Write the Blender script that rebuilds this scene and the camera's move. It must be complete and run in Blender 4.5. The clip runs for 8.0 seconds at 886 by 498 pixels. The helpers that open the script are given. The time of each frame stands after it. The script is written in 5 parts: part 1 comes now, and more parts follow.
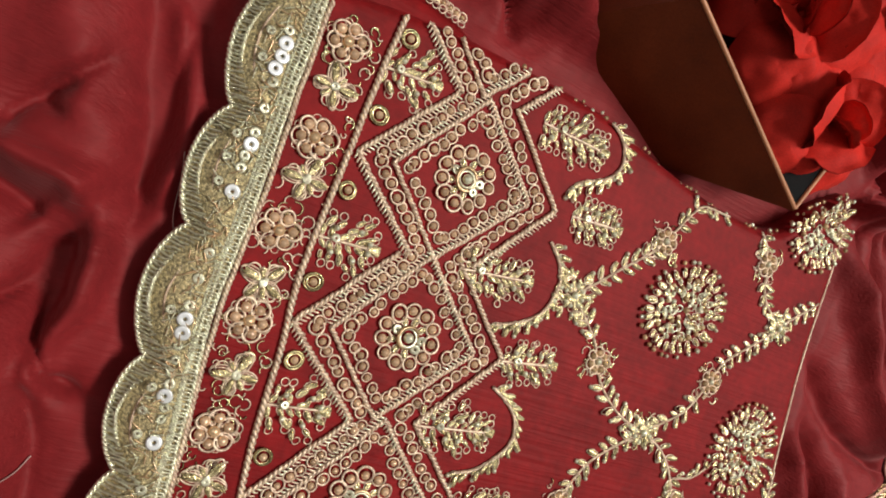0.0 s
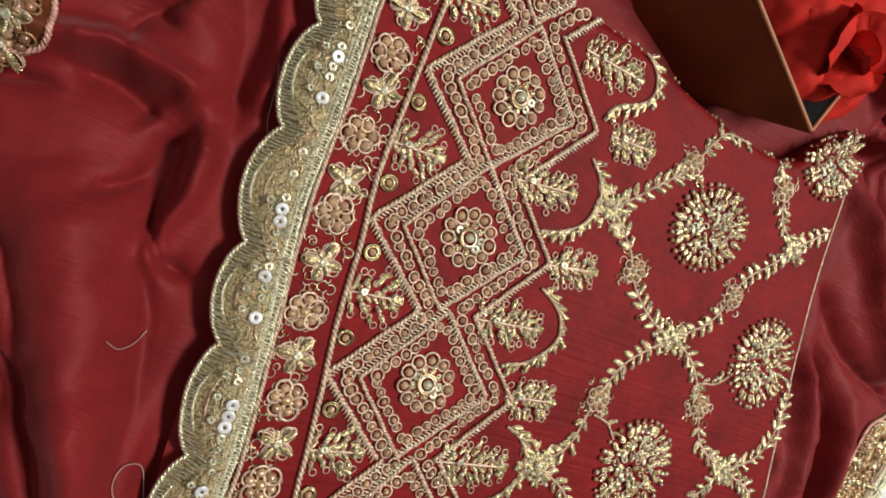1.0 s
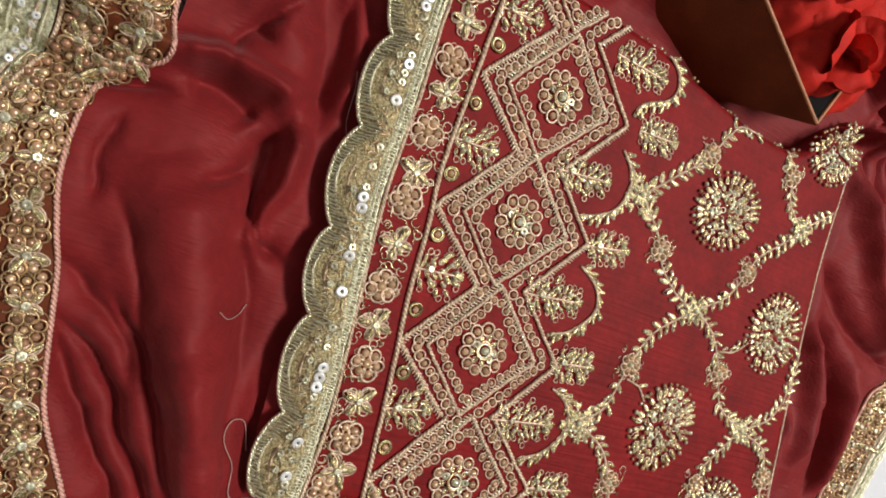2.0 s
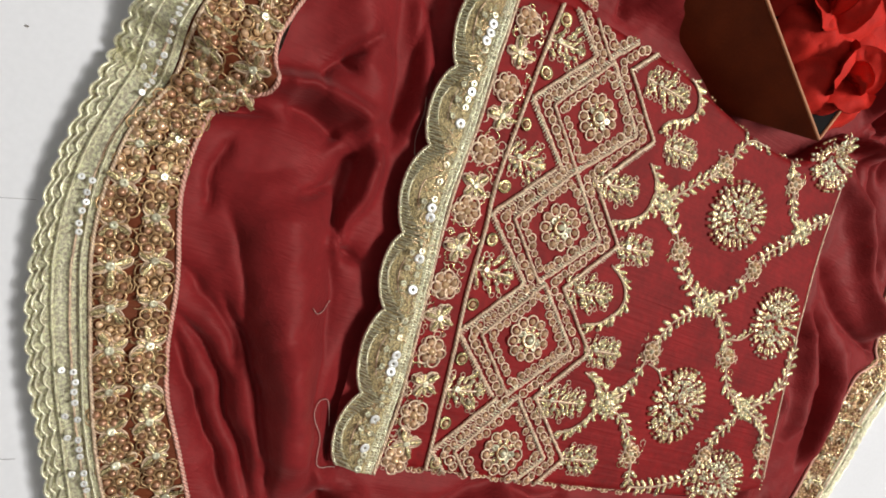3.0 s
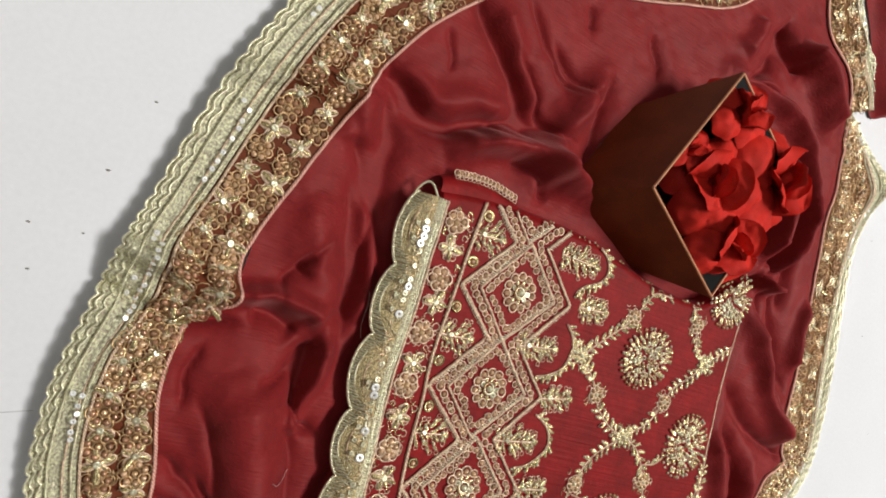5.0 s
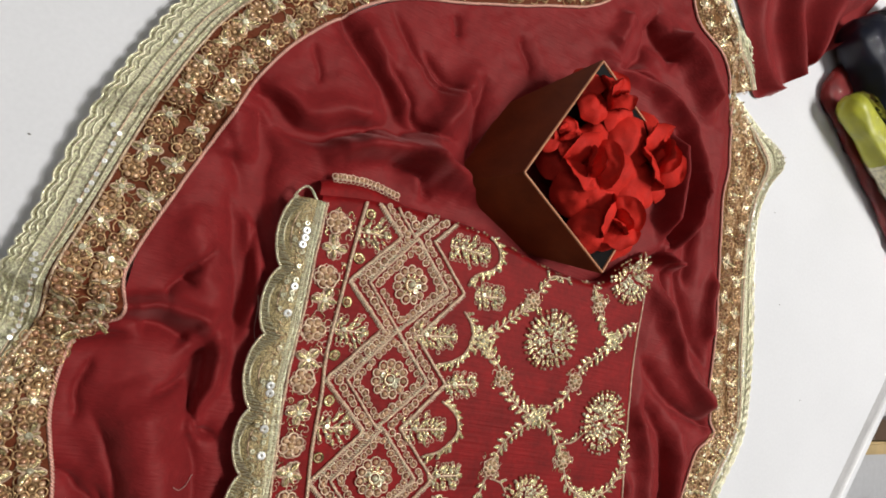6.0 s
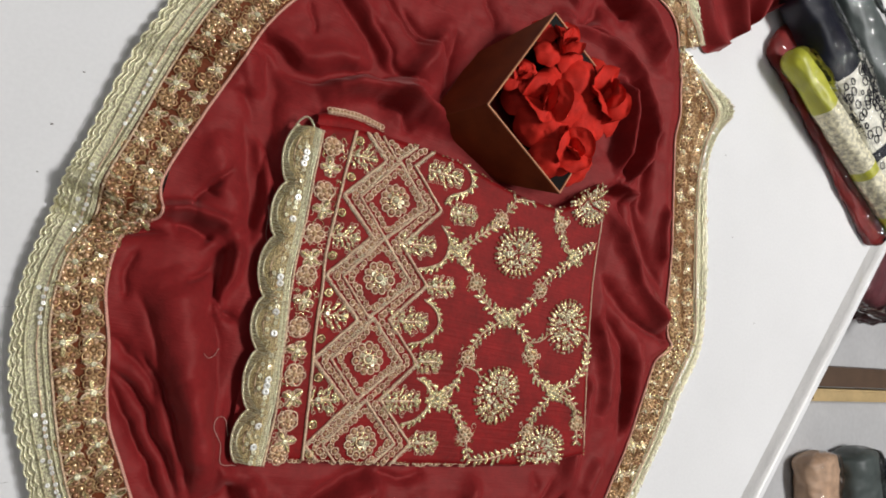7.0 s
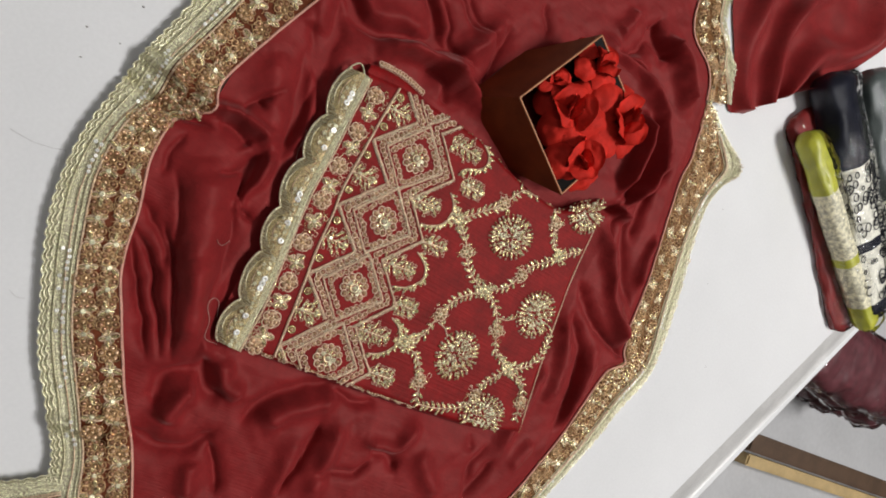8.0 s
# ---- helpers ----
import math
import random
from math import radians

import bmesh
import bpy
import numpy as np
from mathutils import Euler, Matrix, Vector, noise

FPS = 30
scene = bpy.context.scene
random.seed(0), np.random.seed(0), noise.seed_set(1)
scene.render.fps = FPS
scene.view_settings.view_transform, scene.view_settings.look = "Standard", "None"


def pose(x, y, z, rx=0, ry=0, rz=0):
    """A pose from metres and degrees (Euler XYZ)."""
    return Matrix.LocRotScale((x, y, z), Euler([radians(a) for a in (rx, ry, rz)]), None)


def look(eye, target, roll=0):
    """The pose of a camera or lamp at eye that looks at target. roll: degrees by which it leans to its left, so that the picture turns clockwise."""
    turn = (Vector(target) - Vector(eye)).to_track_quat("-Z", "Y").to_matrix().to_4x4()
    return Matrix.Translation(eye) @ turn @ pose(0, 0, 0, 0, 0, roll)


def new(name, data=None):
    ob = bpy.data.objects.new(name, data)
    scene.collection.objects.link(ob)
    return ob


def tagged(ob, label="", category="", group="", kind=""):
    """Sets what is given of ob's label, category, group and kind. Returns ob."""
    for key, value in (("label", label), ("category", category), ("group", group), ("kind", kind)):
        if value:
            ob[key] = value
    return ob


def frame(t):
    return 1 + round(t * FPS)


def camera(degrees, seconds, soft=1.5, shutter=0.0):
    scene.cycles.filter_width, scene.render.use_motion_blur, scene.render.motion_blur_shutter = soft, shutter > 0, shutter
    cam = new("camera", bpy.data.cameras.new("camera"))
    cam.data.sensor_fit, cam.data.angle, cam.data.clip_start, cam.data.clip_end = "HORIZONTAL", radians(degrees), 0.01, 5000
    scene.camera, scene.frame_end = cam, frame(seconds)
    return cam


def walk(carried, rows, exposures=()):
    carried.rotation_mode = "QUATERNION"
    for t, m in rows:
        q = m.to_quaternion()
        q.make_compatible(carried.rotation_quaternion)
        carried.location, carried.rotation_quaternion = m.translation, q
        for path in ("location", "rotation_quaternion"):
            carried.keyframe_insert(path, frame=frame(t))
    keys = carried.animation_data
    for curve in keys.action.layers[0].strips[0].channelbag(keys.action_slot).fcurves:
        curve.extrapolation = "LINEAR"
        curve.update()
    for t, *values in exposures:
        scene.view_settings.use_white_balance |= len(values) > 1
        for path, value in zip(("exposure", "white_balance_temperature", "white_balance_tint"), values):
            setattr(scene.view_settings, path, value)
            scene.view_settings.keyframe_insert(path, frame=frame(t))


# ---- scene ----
cam = camera(68.9, 8.0, soft=1.8)
PATH = [
    (0, (-0.11, 0.028, 0.274), (0.705, 0.114, -1.551), 104.1),
    (0.5, (-0.12, 0.001, 0.286), (0.695, 0.09, -1.539), 103.9),
    (1, (-0.133, -0.021, 0.297), (0.685, 0.061, -1.527), 104.1),
    (1.5, (-0.148, -0.032, 0.314), (0.671, 0.035, -1.51), 104.8),
    (1.7, (-0.156, -0.041, 0.318), (0.658, 0.057, -1.506), 102.2),
    (2.8, (-0.221, -0.038, 0.342), (0.659, -0.019, -1.454), 107.7),
    (3, (-0.229, -0.041, 0.349), (0.651, -0.01, -1.447), 106.9),
    (3.5, (-0.256, -0.041, 0.366), (0.635, -0.001, -1.425), 106.3),
    (4, (-0.275, -0.018, 0.385), (0.623, 0.02, -1.402), 106.4),
    (4.5, (-0.275, 0.021, 0.401), (0.645, 0.1, -1.373), 104.4),
    (4.7, (-0.272, 0.038, 0.402), (0.651, 0.14, -1.369), 103.0),
    (5.8, (-0.227, 0.06, 0.439), (0.715, 0.303, -1.308), 90.4),
    (6, (-0.208, 0.037, 0.46), (0.715, 0.304, -1.294), 87.5),
    (6.5, (-0.204, -0.001, 0.513), (0.707, 0.28, -1.245), 84.7),
    (7, (-0.211, -0.042, 0.554), (0.682, 0.23, -1.215), 85.4),
    (7.5, (-0.216, -0.077, 0.597), (0.671, 0.192, -1.175), 92.2),
    (8, (-0.224, -0.081, 0.613), (0.665, 0.181, -1.159), 101.5),
]
EXPOSURES = [(0.0, -0.10), (1.0, -0.25), (1.7, -0.22), (3.0, -0.09), (4.5, -0.10), (5.8, -0.22), (6.5, -0.26), (8.0, -0.39)]
walk(cam, [(t, look(eye, target, roll)) for t, eye, target, roll in PATH], EXPOSURES)

# ---- light ----
world = bpy.data.worlds.new("room_air")
world.use_nodes = True
world.node_tree.nodes["Background"].inputs[0].default_value = (0.9, 0.95, 1.0, 1)
world.node_tree.nodes["Background"].inputs[1].default_value = 0.3
scene.world = world


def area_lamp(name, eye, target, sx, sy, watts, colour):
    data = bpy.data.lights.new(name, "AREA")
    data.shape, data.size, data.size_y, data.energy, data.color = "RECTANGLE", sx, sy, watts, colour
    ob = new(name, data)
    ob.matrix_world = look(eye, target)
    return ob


# Key direction follows the shadows; the lamp itself is out of view.
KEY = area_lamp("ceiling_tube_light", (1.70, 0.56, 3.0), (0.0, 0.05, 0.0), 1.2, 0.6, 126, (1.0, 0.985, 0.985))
# Added fill with no known source; it lifts the left side.
FILL = area_lamp("added_left_fill", (-1.3, 0.2, 2.7), (0.0, 0.0, 0.0), 1.8, 1.4, 9.0, (0.95, 0.975, 1.0))


# ---- materials ----
def material(name, colour, rough=0.5, metal=0.0, vary=0.25, scale=60.0, fine=900.0, bump=0.15, dist=0.0004, spread=(0.45, 1.05), island=0.0, **more):
    """A principled surface whose colour varies at two sizes, with fine relief."""
    m = bpy.data.materials.new(name)
    m.use_nodes = True
    nt = m.node_tree
    b = nt.nodes["Principled BSDF"]
    tc = nt.nodes.new("ShaderNodeTexCoord")
    geo = nt.nodes.new("ShaderNodeNewGeometry")
    big, small = nt.nodes.new("ShaderNodeTexNoise"), nt.nodes.new("ShaderNodeTexNoise")
    big.inputs["Scale"].default_value, small.inputs["Scale"].default_value = scale, fine
    big.inputs["Detail"].default_value, small.inputs["Detail"].default_value = 5, 3
    for n in (big, small):
        nt.links.new(geo.outputs["Position"], n.inputs["Vector"])
    add = nt.nodes.new("ShaderNodeMath")
    add.operation = "MULTIPLY_ADD"
    nt.links.new(small.outputs["Fac"], add.inputs[0])
    add.inputs[1].default_value = 0.5
    nt.links.new(big.outputs["Fac"], add.inputs[2])
    ramp = nt.nodes.new("ShaderNodeValToRGB")
    ramp.color_ramp.elements[0].position, ramp.color_ramp.elements[1].position = spread
    lo = [c * (1 - vary) for c in colour]
    hi = [min(1, c * (1 + vary)) for c in colour]
    ramp.color_ramp.elements[0].color, ramp.color_ramp.elements[1].color = (*lo, 1), (*hi, 1)
    nt.links.new(add.outputs[0], ramp.inputs[0])
    colour_out = ramp.outputs[0]
    if island:
        # each stitch, bead or petal gets a random tone, painting in glint and shading
        ir = nt.nodes.new("ShaderNodeValToRGB")
        ir.color_ramp.elements[0].color = (1 - island, 1 - island * 1.05, 1 - island * 1.15, 1)
        ir.color_ramp.elements[1].color = (1.15, 1.15, 1.15, 1)
        nt.links.new(geo.outputs["Random Per Island"], ir.inputs[0])
        mul = nt.nodes.new("ShaderNodeMix")
        mul.data_type, mul.blend_type = "RGBA", "MULTIPLY"
        mul.inputs[0].default_value = 1.0
        nt.links.new(ramp.outputs[0], mul.inputs[6])
        nt.links.new(ir.outputs[0], mul.inputs[7])
        colour_out = mul.outputs[2]
    nt.links.new(colour_out, b.inputs["Base Color"])
    b.inputs["Roughness"].default_value, b.inputs["Metallic"].default_value = rough, metal
    if bump:
        bp = nt.nodes.new("ShaderNodeBump")
        bp.inputs["Strength"].default_value, bp.inputs["Distance"].default_value = bump, dist
        nt.links.new(add.outputs[0], bp.inputs["Height"])
        nt.links.new(bp.outputs[0], b.inputs["Normal"])
    for key, value in more.items():
        b.inputs[key.replace("_", " ")].default_value = value
    return m


def cloth(name, colour, rough, sheen, tint, weave, slub, spec=0.2, vary=0.2):
    """Woven silk: a colour that varies softly, slubs along one thread direction, a fine weave."""
    m = material(name, colour, rough, 0.0, vary, 38.0, 260.0, 0.0, Sheen_Weight=sheen, Sheen_Roughness=0.4, Specular_IOR_Level=spec)
    nt = m.node_tree
    b = nt.nodes["Principled BSDF"]
    b.inputs["Sheen Tint"].default_value = (*tint, 1)
    b.inputs["Specular Tint"].default_value = (1.0, 0.68, 0.60, 1)
    geo = nt.nodes.new("ShaderNodeNewGeometry")
    heights = []
    for turn, size in ((0.35, weave), (0.35 + math.pi / 2, weave * 0.8)):
        mp = nt.nodes.new("ShaderNodeMapping")
        mp.inputs["Rotation"].default_value = (0, 0, turn)
        mp.inputs["Scale"].default_value = (slub, 1, 1)
        nz = nt.nodes.new("ShaderNodeTexNoise")
        nz.inputs["Scale"].default_value, nz.inputs["Detail"].default_value = size, 4
        nt.links.new(geo.outputs["Position"], mp.inputs["Vector"])
        nt.links.new(mp.outputs[0], nz.inputs["Vector"])
        heights.append(nz)
    add = nt.nodes.new("ShaderNodeMath")
    nt.links.new(heights[0].outputs["Fac"], add.inputs[0])
    nt.links.new(heights[1].outputs["Fac"], add.inputs[1])
    bp = nt.nodes.new("ShaderNodeBump")
    bp.inputs["Strength"].default_value, bp.inputs["Distance"].default_value = 0.6, 0.0005
    nt.links.new(add.outputs[0], bp.inputs["Height"])
    nt.links.new(bp.outputs[0], b.inputs["Normal"])
    return m


M_SILK = cloth("maroon_silk", (0.202, 0.0128, 0.0142), 0.60, 0.18, (1.0, 0.50, 0.47), 700, 0.08, 0.27)
M_PANEL = cloth("red_raw_silk", (0.195, 0.0050, 0.0062), 0.62, 0.05, (1.0, 0.4, 0.4), 420, 0.05, 0.25, 0.38)
M_ANTIQUE = material("antique_gold_thread", (0.58, 0.38, 0.19), 0.34, 0.6, 0.45, 500, 2500, 0.4, spread=(0.55, 0.95), island=0.5)
M_GILT = cloth("gold_brown_tissue", (0.17, 0.072, 0.016), 0.5, 0.1, (1.0, 0.7, 0.4), 700, 0.2, 0.4, 0.5)
M_BAND = cloth("rust_brown_silk", (0.135, 0.033, 0.012), 0.6, 0.1, (1.0, 0.5, 0.4), 700, 0.2)
M_CORD = material("rose_gold_cord", (0.87, 0.56, 0.39), 0.42, 0.45, 0.45, 500, 2500, 0.4, spread=(0.55, 0.95))
M_ZARI = material("pale_gold_thread", (0.84, 0.65, 0.35), 0.25, 0.75, 0.35, 700, 3500, 0.3, spread=(0.6, 0.9), island=0.65)
M_LACE = material("champagne_lace_net", (0.80, 0.67, 0.45), 0.34, 0.5, 0.5, 650, 2600, 0.9, 0.0008, (0.6, 0.92))
M_NET = material("olive_gold_net", (0.50, 0.40, 0.20), 0.40, 0.5, 0.6, 900, 3000, 0.9, 0.0008, (0.6, 0.92))
M_PEARL = material("bronze_bead", (0.74, 0.48, 0.28), 0.22, 0.4, 0.25, 200, 1500, 0.0, island=0.35, Coat_Weight=0.7, Coat_Roughness=0.12)
M_BRONZE = material("dark_bronze_bead", (0.42, 0.22, 0.12), 0.24, 0.4, 0.25, 200, 1500, 0.0, island=0.4, Coat_Weight=0.4, Coat_Roughness=0.15)
M_SEED = material("gold_bead", (0.80, 0.53, 0.29), 0.26, 0.6, 0.3, 300, 1500, 0.1, island=0.4)
M_SILVER = material("silver_gold_thread", (0.92, 0.79, 0.52), 0.34, 0.6, 0.4, 500, 2500, 0.4, spread=(0.55, 0.95))
M_SEQ = material("silver_sequin", (0.95, 0.93, 0.86), 0.35, 0.35, 0.1, 300, 1500, 0.05)
M_PIPE = material("peach_piping", (0.75, 0.42, 0.32), 0.5, 0.25, 0.2, 300, 2500, 0.4)
M_TABLE = material("white_laminate", (0.78, 0.78, 0.775), 0.6, 0.0, 0.05, 5, 300, 0.03, Specular_IOR_Level=0.2)
# Grey trim of legs and rods; on the edge it paints the roll-off's shade.
M_TRIM = material("grey_trim_edge_shade", (0.60, 0.59, 0.57), 0.45, 0.15, 0.15, 20, 300, 0.05)
M_FLOOR = material("grey_floor", (0.52, 0.52, 0.52), 0.4, 0.0, 0.12, 6, 90, 0.05)
# Grey of the unseen room shell, tuned for how much light bounces back.
M_WALL = material("bounce_grey_wall", (0.38, 0.36, 0.34), 0.8, 0.0, 0.06, 3, 90, 0.1)
M_BOX = material("brown_velvet_card", (0.14, 0.026, 0.007), 0.5, 0.0, 0.35, 40, 900, 0.25, Specular_IOR_Level=0.15)
M_RIM = material("tan_card_edge", (0.48, 0.20, 0.09), 0.45, 0.0, 0.25, 120, 900, 0.2)
M_INSIDE = material("black_green_inside", (0.006, 0.009, 0.008), 0.6, 0.0, 0.4, 60, 900, 0.3)
# Random petal tones put shading between the petals into the colour.
M_ROSE = material("red_fabric_petal", (0.60, 0.027, 0.017), 0.7, 0.0, 0.3, 60, 1200, 0.3, island=0.45, Specular_IOR_Level=0.12)
M_WOOD = material("brown_wood", (0.09, 0.052, 0.03), 0.5, 0.0, 0.35, 25, 300, 0.2)
M_PLY = material("yellow_plywood", (0.50, 0.36, 0.17), 0.55, 0.0, 0.2, 25, 300, 0.2)
M_LIME = material("lime_silk", (0.42, 0.42, 0.035), 0.45, 0.0, 0.3, 60, 900, 0.3)
M_NAVY = material("navy_silk", (0.007, 0.008, 0.016), 0.5, 0.0, 0.4, 60, 900, 0.3, Specular_IOR_Level=0.15)
M_WHITE = material("ivory_lace", (0.72, 0.70, 0.60), 0.6, 0.0, 0.25, 120, 900, 0.5)
M_IVORY = material("ivory_brocade", (0.62, 0.58, 0.42), 0.55, 0.0, 0.45, 160, 700, 0.6, 0.001, (0.6, 0.9))
M_GREEN = material("grey_green_silk", (0.07, 0.085, 0.08), 0.5, 0.0, 0.3, 60, 900, 0.3)
M_MAROON = material("dull_maroon_silk", (0.17, 0.016, 0.014), 0.5, 0.0, 0.4, 60, 900, 0.3, Specular_IOR_Level=0.2)
M_MAUVE = material("mauve_silk", (0.11, 0.030, 0.036), 0.4, 0.0, 0.4, 60, 900, 0.3)
M_TAN = material("tan_cotton", (0.45, 0.30, 0.20), 0.6, 0.0, 0.3, 50, 900, 0.3)
M_HAIR = material("loose_thread", (0.45, 0.26, 0.22), 0.5, 0.0, 0.2, 300, 900, 0.0)
M_SPECK = material("dark_lint", (0.22, 0.20, 0.18), 0.8, 0.0, 0.3, 300, 900, 0.0)

M_PLASTIC = bpy.data.materials.new("clear_plastic")
M_PLASTIC.use_nodes = True
_nt = M_PLASTIC.node_tree
_nt.nodes.remove(_nt.nodes["Principled BSDF"])
_tr, _gl, _mx = _nt.nodes.new("ShaderNodeBsdfTransparent"), _nt.nodes.new("ShaderNodeBsdfGlossy"), _nt.nodes.new("ShaderNodeMixShader")
_fr, _bp, _nz = _nt.nodes.new("ShaderNodeFresnel"), _nt.nodes.new("ShaderNodeBump"), _nt.nodes.new("ShaderNodeTexNoise")
_fr.inputs[0].default_value = 1.32
_gl.inputs["Roughness"].default_value = 0.045
_nz.inputs["Scale"].default_value, _nz.inputs["Detail"].default_value = 42, 2
_bp.inputs["Strength"].default_value, _bp.inputs["Distance"].default_value = 1.0, 0.008
_g2 = _nt.nodes.new("ShaderNodeNewGeometry")
_nt.links.new(_g2.outputs["Position"], _nz.inputs["Vector"])
_nt.links.new(_nz.outputs["Fac"], _bp.inputs["Height"])
_nt.links.new(_bp.outputs[0], _gl.inputs["Normal"])
_nt.links.new(_bp.outputs[0], _fr.inputs["Normal"])
_nt.links.new(_fr.outputs[0], _mx.inputs[0])
_nt.links.new(_tr.outputs[0], _mx.inputs[1])
_nt.links.new(_gl.outputs[0], _mx.inputs[2])
_nt.links.new(_mx.outputs[0], _nt.nodes["Material Output"].inputs[0])


# ---- mesh building ----
class Geo:
    """Gathers pieces of geometry, with a material slot each, into one mesh."""

    def __init__(self):
        self.v, self.f, self.m, self.n, self.mats = [], [], [], 0, []

    def add(self, verts, faces, mat):
        if mat not in self.mats:
            self.mats.append(mat)
        k = self.mats.index(mat)
        self.v.append(np.asarray(verts, float))
        self.f.extend([tuple(i + self.n for i in q) for q in faces])
        self.m.extend([k] * len(faces))
        self.n += len(verts)

    def mesh(self, name):
        me = bpy.data.meshes.new(name)
        me.from_pydata(np.concatenate(self.v).tolist(), [], self.f)
        for m in self.mats:
            me.materials.append(m)
        me.polygons.foreach_set("material_index", self.m)
        me.polygons.foreach_set("use_smooth", [True] * len(self.f))
        me.update()
        return me


def empty(name, label, category, group="", kind="", at=(0, 0, 0)):
    ob = new(name)
    ob.location = at
    ob.empty_display_size = 0.02
    return tagged(ob, label, category, group, kind)


def part(name, geo, parent, label="", m=None):
    """Links a Geo or a shared mesh as one part of a thing; m is its pose in the world."""
    ob = new(name, geo.mesh(name) if isinstance(geo, Geo) else geo)
    ob.parent = parent
    base = parent.matrix_basis if parent.parent is None else parent.parent.matrix_basis @ parent.matrix_basis
    ob.matrix_basis = base.inverted() @ (m if m is not None else Matrix())
    return tagged(ob, label)


def grid_faces(nu, nv, closed=False):
    q = []
    for i in range(nu - 1):
        for j in range(nv if closed else nv - 1):
            k = (j + 1) % nv
            q.append((i * nv + j, (i + 1) * nv + j, (i + 1) * nv + k, i * nv + k))
    return q


def sphere(seg=10, rings=6):
    v = [(math.cos(2 * math.pi * j / seg) * math.sin(math.pi * i / rings), math.sin(2 * math.pi * j / seg) * math.sin(math.pi * i / rings), math.cos(math.pi * i / rings))
         for i in range(rings + 1) for j in range(seg)]
    return np.array(v), [f[::-1] for f in grid_faces(rings + 1, seg, True)]


def torus(minor, seg=16, side=5):
    v = [((1 + minor * math.cos(2 * math.pi * j / side)) * math.cos(2 * math.pi * i / seg), (1 + minor * math.cos(2 * math.pi * j / side)) * math.sin(2 * math.pi * i / seg),
          minor * math.sin(2 * math.pi * j / side)) for i in range(seg) for j in range(side)]
    return np.array(v), [tuple(k % (seg * side) for k in f) for f in grid_faces(seg + 1, side, True)]


def leaf_shape():
    """A satin-stitched leaf from 0 to 1 along x: a low body under slanting threads."""
    body = sphere(8, 5)
    vs, fs = [body[0] * (0.46, 0.17, 0.07) + (0.5, 0, 0.03)], list(body[1])
    n = len(vs[0])
    for i in range(7):
        t = 0.06 + 0.80 * i / 6
        w = 0.26 * math.sin(math.pi * (0.12 + 0.80 * t)) ** 0.8
        for s in (1, -1):
            a, b = np.array((t, 0, 0.10)), np.array((t + 0.17, s * w, 0.015))
            m = (a + b) / 2 + (0, 0, 0.035 + 0.015 * (i % 2))
            side = np.array((-(b - a)[1], (b - a)[0], 0)) / np.linalg.norm(b - a) * 0.062
            v = np.array([p + q for p in (a, m, b) for q in (side, (0, 0, 0.05), -side)])
            vs.append(v)
            fs += [(n + 3 * r + c, n + 3 * r + (c + 1) % 3, n + 3 * r + 3 + (c + 1) % 3, n + 3 * r + 3 + c)[::1 if s > 0 else -1] for r in range(2) for c in range(2)]
            n += 9
    return np.concatenate(vs), fs


SPHERE, RING, FATRING, LEAF = sphere(), torus(0.17), torus(0.68, 14, 6), leaf_shape()


def rim_loop(n=14):
    """The thin outline thread of a leaf."""
    v = []
    for k in range(n):
        t = 2 * math.pi * k / n
        c = np.array((0.53 + 0.55 * math.cos(t), 0.27 * math.sin(t) * (1.1 - 0.25 * math.cos(t)), 0.03))
        o = np.array((math.cos(t), math.sin(t), 0))
        v += [c + o * 0.045, c + (0, 0, 0.05), c - o * 0.045]
    return np.array(v), [(3 * k + r, 3 * ((k + 1) % n) + r, 3 * ((k + 1) % n) + r + 1, 3 * k + r + 1) for k in range(n) for r in range(2)]


RIM_LOOP = rim_loop()


def turned(v, a):
    c, s = math.cos(a), math.sin(a)
    return np.stack([v[:, 0] * c - v[:, 1] * s, v[:, 0] * s + v[:, 1] * c, v[:, 2]], 1)


def bead(g, x, y, r, z=0.0, mat=None):
    g.add(SPHERE[0] * (r, r, r * 0.85) + (x, y, z + r * 0.6), SPHERE[1], mat or M_PEARL)


def ring(g, x, y, r, z=0.0, mat=None, shape=None):
    """A wobbly stitched loop."""
    v = (shape or RING)[0] * (r * random.uniform(0.9, 1.1), r * random.uniform(0.9, 1.1), r)
    v = turned(v, random.uniform(0, 6.28))
    tx, ty = random.uniform(-0.18, 0.18), random.uniform(-0.18, 0.18)
    v[:, 2] += v[:, 0] * tx + v[:, 1] * ty
    g.add(v + (x, y, z + r * 0.3), (shape or RING)[1], mat or M_CORD)


def bead_loop(g, x, y, r, z=0.0, mat=None):
    bead(g, x, y, r, z, mat)
    ring(g, x + random.uniform(-0.2, 0.2) * r, y + random.uniform(-0.2, 0.2) * r, r * random.uniform(1.4, 1.75), z)


def sequin(g, x, y, r, z=0.0, mat=None, tilt=0.25):
    v = FATRING[0] * (r * 0.7, r * 0.7, r * 0.16)
    v[:, 2] += v[:, 0] * random.uniform(-tilt, tilt) + v[:, 1] * random.uniform(-tilt, tilt)
    g.add(v + (x, y, z + r * 0.35), FATRING[1], mat or M_SEQ)


def leaf(g, x, y, a, size, z=0.0, mat=None, wide=1.0, lift=0.1):
    v = LEAF[0] * (size, size * wide, size)
    v[:, 2] += v[:, 0] * random.uniform(0, 2 * lift)
    g.add(turned(v, a) + (x, y, z), LEAF[1], mat or M_ZARI)
    w = RIM_LOOP[0] * (size, size * wide, size)
    g.add(turned(w, a) + (x, y, z), RIM_LOOP[1], M_CORD)


